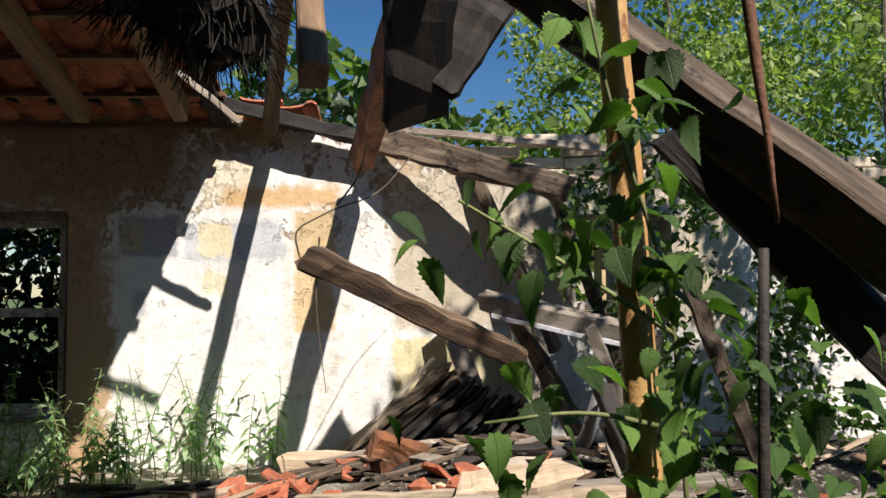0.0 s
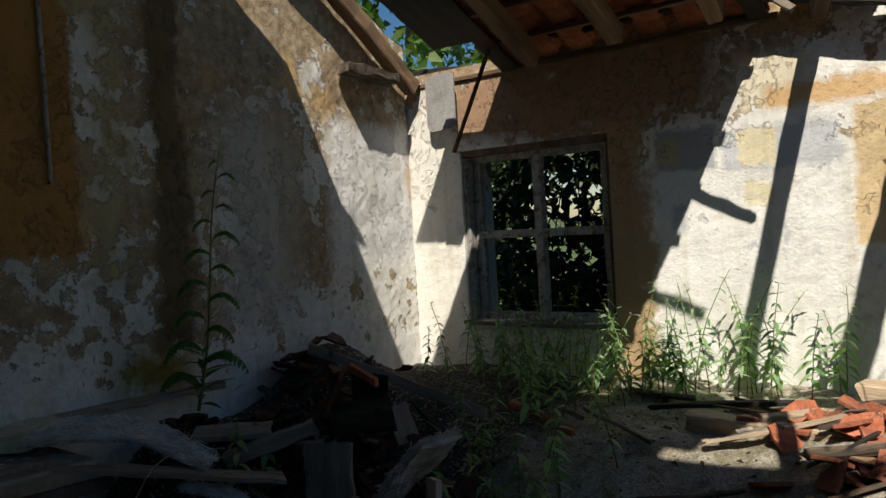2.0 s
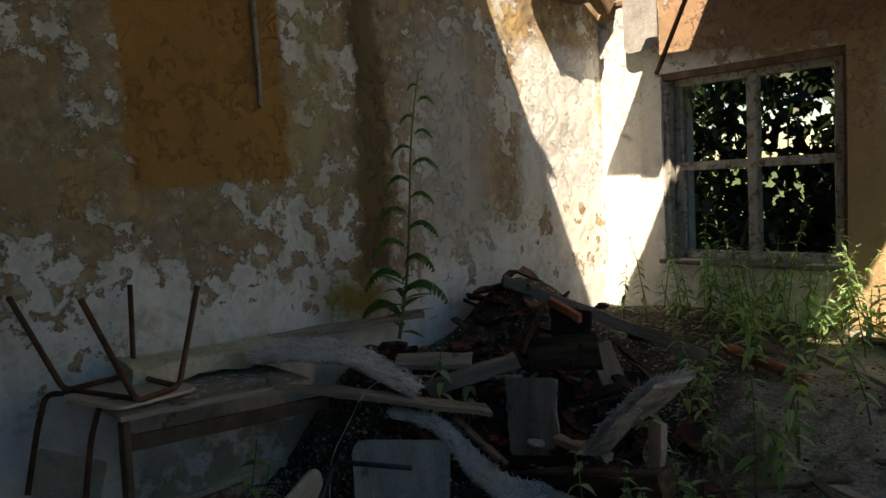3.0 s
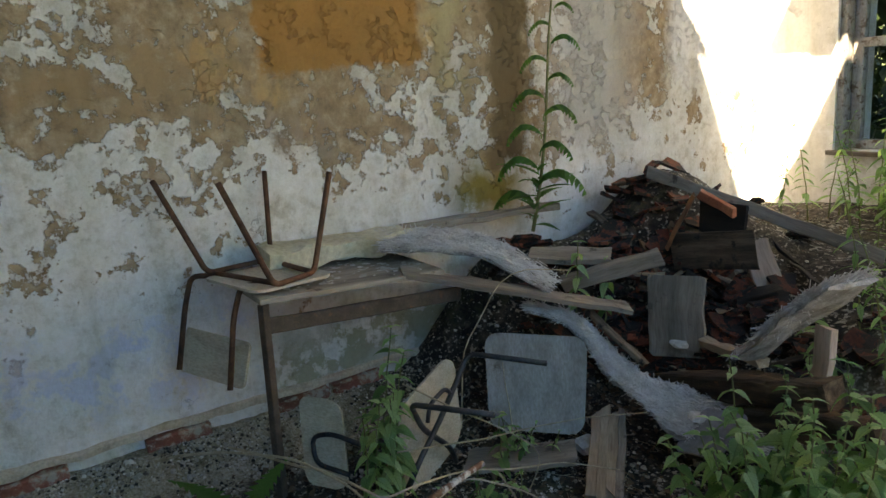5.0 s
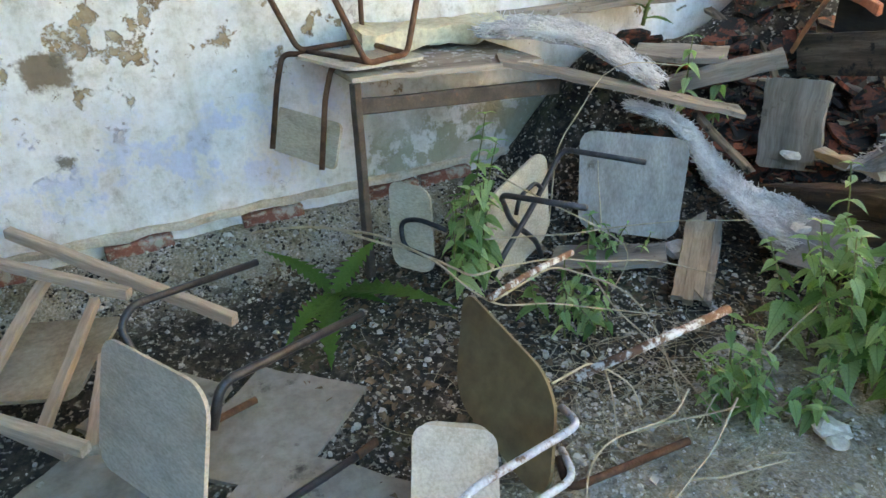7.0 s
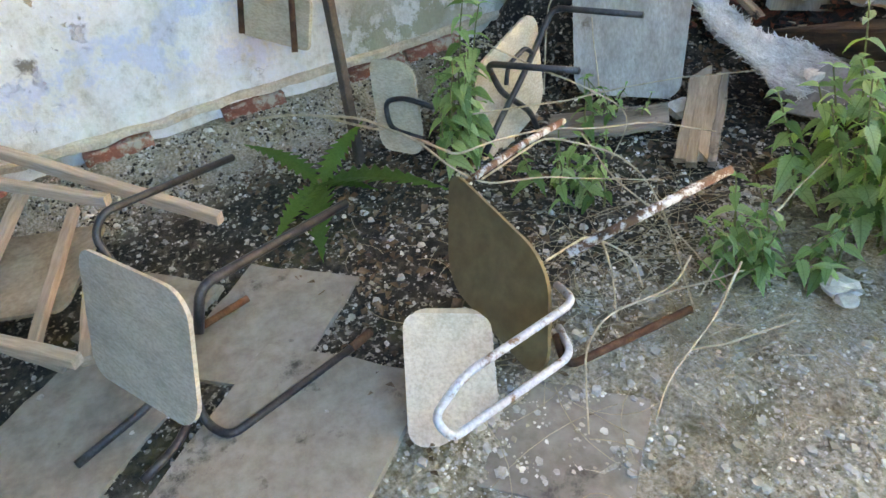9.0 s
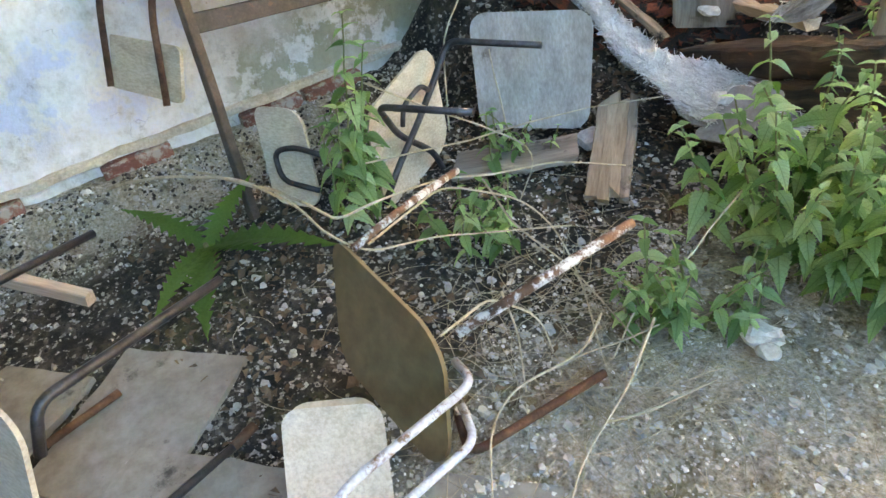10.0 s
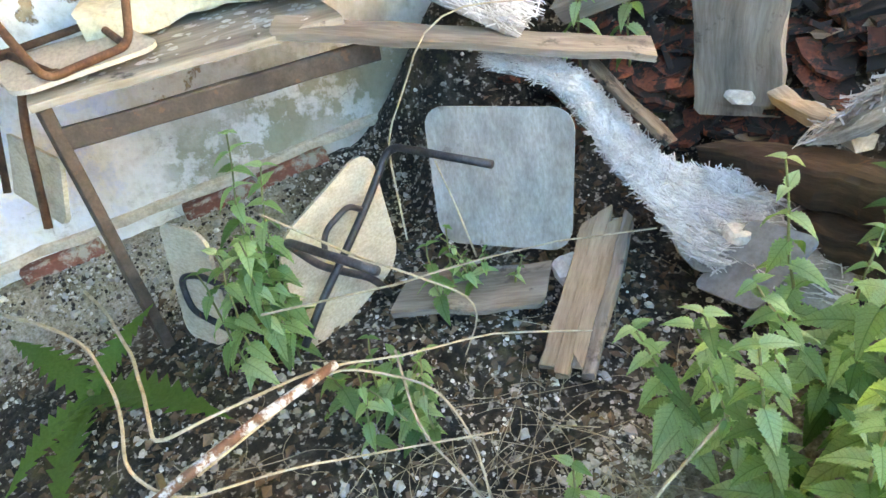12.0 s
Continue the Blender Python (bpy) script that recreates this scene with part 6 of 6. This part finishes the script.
for k in range(170):
    f = RNG.random()
    p = V(RNG.uniform(-3.15, -2.72), 2.05 + 0.7 * f, 0.752 - 0.048 * f)
    a, s = RNG.uniform(0, 6.28), RNG.uniform(0.004, 0.02)
    m = 5
    b = len(verts)
    for i in range(m):
        w = a + 6.283 * i / m
        q = s * RNG.uniform(0.5, 1.1)
        verts.append((p.x + math.cos(w) * q, p.y + math.sin(w) * q, p.z + RNG.uniform(0, 0.004)))
    faces.append(tuple(range(b, b + m)))
me = bpy.data.meshes.new("paint_flakes")
me.from_pydata(verts, [], faces)
me.materials.append(M_SHARD)
tagged(new("paint_flakes", me), "white flakes of fallen paint on the table", "paint flakes", "", "stuff")

# ---- sapling and vine by the camera's start ----
sap = empty("sapling", (0.7, 2.05, 0.1), "slim sapling with bark coloured a sunlit orange and climbing vine", "tree")
pts = [V(0.715, 2.05, 0.1), V(0.71, 2.05, 0.8), V(0.703, 2.05, 1.38), V(0.69, 2.05, 1.62), V(0.677, 2.05, 1.87), V(0.665, 2.05, 2.4), V(0.65, 2.04, 3.0)]
bm = bmesh.new()
add_tube(bm, [p + wobble(p, 6, 0.006) for p in rounded(pts, 0.2, 5)], 0.021, 12, 0.016)
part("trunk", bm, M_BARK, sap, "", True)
vine = empty("climbing_vine", (0.72, 2.0, 0.1), "green climber with heart-shaped leaves round the sapling", "climber")
for pts in ([(0.75, 1.98, 0.3), (0.73, 2.0, 1.3), (0.72, 2.0, 1.55), (0.66, 1.99, 1.72), (0.62, 2.0, 1.95)],
            [(0.72, 2.0, 1.5), (0.6, 2.0, 1.58), (0.5, 2.0, 1.64)],
            [(0.73, 2.0, 1.4), (0.62, 1.97, 1.43), (0.52, 1.96, 1.42)]):
    bm = bmesh.new()
    add_tube(bm, rounded(pts, 0.1), 0.003, 6, 0.0018)
    part("stem", bm, M_STEM, vine, "", True)
for cx, cz, sx, sz, n in ((0.66, 1.75, 0.03, 0.12, 50), (0.7, 1.55, 0.06, 0.06, 26), (0.55, 1.6, 0.06, 0.025, 14), (0.6, 1.43, 0.07, 0.03, 16), (0.75, 1.42, 0.07, 0.05, 30), (0.82, 1.3, 0.1, 0.05, 90), (0.93, 1.42, 0.09, 0.08, 34), (0.9, 1.2, 0.14, 0.06, 120), (0.7, 1.25, 0.05, 0.04, 18)):
    for k in range(n):
        p = V(cx + RNG.gauss(0, sx), 1.98 + RNG.gauss(0, 0.05), cz + RNG.gauss(0, sz))
        put_leaf(vine, L_VINE, p, (RNG.gauss(0, 1), RNG.gauss(-0.3, 0.6), RNG.gauss(-0.5, 0.5)), RNG.uniform(0.024, 0.05), RNG.uniform(-40, 40))


# ---- trees and thicket outside ----
def foliage(name, parent, clumps, count, size, material, flat=1.0):
    """Many small leaves gathered in uneven clumps, with gaps between them."""
    verts, faces = [], []
    weights = [r ** 2 for _, r in clumps]
    for _ in range(count):
        c, r = RNG.choices(clumps, weights)[0]
        d = V(RNG.gauss(0, 1), RNG.gauss(0, 1), RNG.gauss(0, 1))
        p = Vector(c) + d.normalized() * r * RNG.random() ** 0.45 * (1 + 0.35 * noise.noise(d.normalized() * 3 + Vector(c)))
        u = V(RNG.gauss(0, 1), RNG.gauss(0, 1), RNG.gauss(-0.4, 0.7)).normalized()
        w = u.cross(V(RNG.gauss(0, 1), RNG.gauss(0, 1), RNG.gauss(0, 1))).normalized()
        s = size * RNG.uniform(0.6, 1.3)
        b = len(verts)
        q = [p, p + u * s * 0.35 + w * s * 0.3, p + u * s, p + u * s * 0.35 - w * s * 0.3]
        q[2].z -= s * 0.15
        verts += [tuple(v) for v in q]
        faces += [(b, b + 1, b + 2), (b, b + 2, b + 3)]
    origin = BASE[parent.name]
    me = bpy.data.meshes.new(name)
    me.from_pydata([(x - origin.x, y - origin.y, z - origin.z) for x, y, z in verts], [], faces)
    me.materials.append(material)
    ob = new(name, me)
    ob.parent = parent
    return ob


def tree(at, height, spread, leaves, size, material, label, low=0.35, flat=1.0):
    at = Vector(at)
    ob = empty("tree", at, label, "tree", "trees behind the house")
    top = at + V(RNG.uniform(-0.3, 0.3), RNG.uniform(-0.3, 0.3), height * 0.92)
    bm = bmesh.new()
    spine = [at.lerp(top, i / 8) + wobble(at + V(i, 0, 0), 1, 0.12) for i in range(9)]
    add_tube(bm, spine, 0.035 * height ** 0.7 * 0.6, 8, 0.015)
    clumps = []
    for i in range(22):
        f = low + (1 - low) * (i + RNG.random()) / 22
        k = f * 8
        p = spine[min(int(k), 7)].lerp(spine[min(int(k), 7) + 1], k - int(k) if k < 8 else 1)
        a = i * 2.4 + RNG.uniform(-0.4, 0.4)
        l = spread * (0.35 + 0.65 * math.sin(math.pi * min(0.12 + 0.85 * (f - low) / (1 - low), 1))) * RNG.uniform(0.6, 1.1)
        e = p + V(math.cos(a) * l, math.sin(a) * l, l * RNG.uniform(0.15, 0.6))
        add_tube(bm, [p, p.lerp(e, 0.5) + V(0, 0, 0.05 * l), e], 0.02 * (1.2 - f), 5, 0.006)
        clumps.append((e, l * RNG.uniform(0.25, 0.42)))
        clumps.append((p.lerp(e, 0.6) + V(0, 0, 0.1), l * RNG.uniform(0.2, 0.36)))
    part("trunk", bm, M_TRUNK, ob)
    foliage("crown", ob, clumps, leaves, size, material)
    return ob


tree((-0.55, 9.2, -0.45), 5.3, 0.9, 520, 0.24, M_TREE, "slim young tree with loose green leaves behind the wall", 0.6)
tree((0.15, 9.6, -0.45), 4.2, 0.7, 420, 0.22, M_TREE, "slim young tree with loose green leaves behind the wall", 0.6)
tree((0.9, 9.6, -0.45), 4.3, 1.0, 1500, 0.17, M_TREE, "young tree with dense green leaves behind the wall", 0.5)
tree((1.9, 9.0, -0.45), 4.0, 1.3, 6500, 0.11, M_POPLAR, "bushy tree with small leaves behind the wall", 0.4)
tree((3.7, 10.0, -0.45), 6.6, 1.7, 10000, 0.1, M_POPLAR, "pale green poplar behind the wall", 0.25)
tree((5.4, 8.6, -0.45), 6.2, 1.8, 10000, 0.1, M_POPLAR, "pale green poplar behind the wall", 0.25)
tree((7.9, 10.5, -0.45), 8.0, 2.4, 8000, 0.15, M_POPLAR, "tall pale green poplar behind the wall", 0.2)
tree((6.6, 14.0, -0.45), 7.5, 2.2, 5000, 0.18, M_TREE, "tall tree with dark leaves farther off", 0.25)
tree((-5.2, 8.5, -0.45), 6.0, 2.0, 5000, 0.17, M_TREE, "leafy tree beside the gable wall", 0.3)
tree((3.2, 6.9, -0.45), 3.4, 0.9, 5000, 0.09, M_TREE, "leafy elder bush growing behind the broken wall", 0.2)

# Unseen tree, added so its leaves throw dappled shade on the back wall.
tree((3.1, 2.9, 0.2), 6.2, 1.5, 3000, 0.12, M_POPLAR, "unseen tree added in the open side to dapple the wall with shade", 0.62)

thicket = empty("thicket", (-2.2, 7.2, -0.45), "thicket close behind the window, its leaves coloured dark for shade", "bush")
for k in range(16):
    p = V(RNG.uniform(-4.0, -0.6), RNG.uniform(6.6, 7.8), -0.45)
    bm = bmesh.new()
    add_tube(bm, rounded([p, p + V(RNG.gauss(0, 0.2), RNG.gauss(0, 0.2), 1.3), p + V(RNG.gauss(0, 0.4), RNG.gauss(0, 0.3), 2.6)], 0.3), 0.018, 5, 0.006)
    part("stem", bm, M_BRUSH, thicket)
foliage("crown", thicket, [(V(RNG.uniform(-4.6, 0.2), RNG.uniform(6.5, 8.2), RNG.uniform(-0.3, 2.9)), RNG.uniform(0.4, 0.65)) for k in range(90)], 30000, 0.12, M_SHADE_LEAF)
creeper = empty("roof_creeper", (-2.8, 5.9, 2.7), "green creeper growing over the broken eaves", "climber")
foliage("leaves", creeper, [(V(RNG.uniform(-3.1, -2.35), RNG.uniform(5.6, 6.1), RNG.uniform(2.85, 3.3)), 0.14) for k in range(14)], 700, 0.07, M_VINE)
ivy = empty("wall_ivy", (2.2, 5.4, 0.7), "green climber spreading over the fallen timbers", "climber")
foliage("leaves", ivy, [(V(RNG.uniform(1.3, 3.4), RNG.uniform(4.4, 5.4), RNG.uniform(0.7, 2.2)), 0.2) for k in range(46)], 5200, 0.06, M_VINE)

# neighbouring shed seen over the rubble
shed = empty("outbuilding", (4.0, 8.4, -0.45), "ochre rendered outbuilding behind the house", "building")
bm = bmesh.new()
add_box(bm, (2.2, 7.9, -0.45), (6.2, 8.2, 2.0))
part("wall", bm, M_OCHRE_OUT, shed)
bm = bmesh.new()
add_beam(bm, (2.1, 8.0, 2.05), (6.3, 8.0, 2.05), 0.6, 0.08, 0, 0.01, 10)
part("roof", bm, M_TILE, shed)
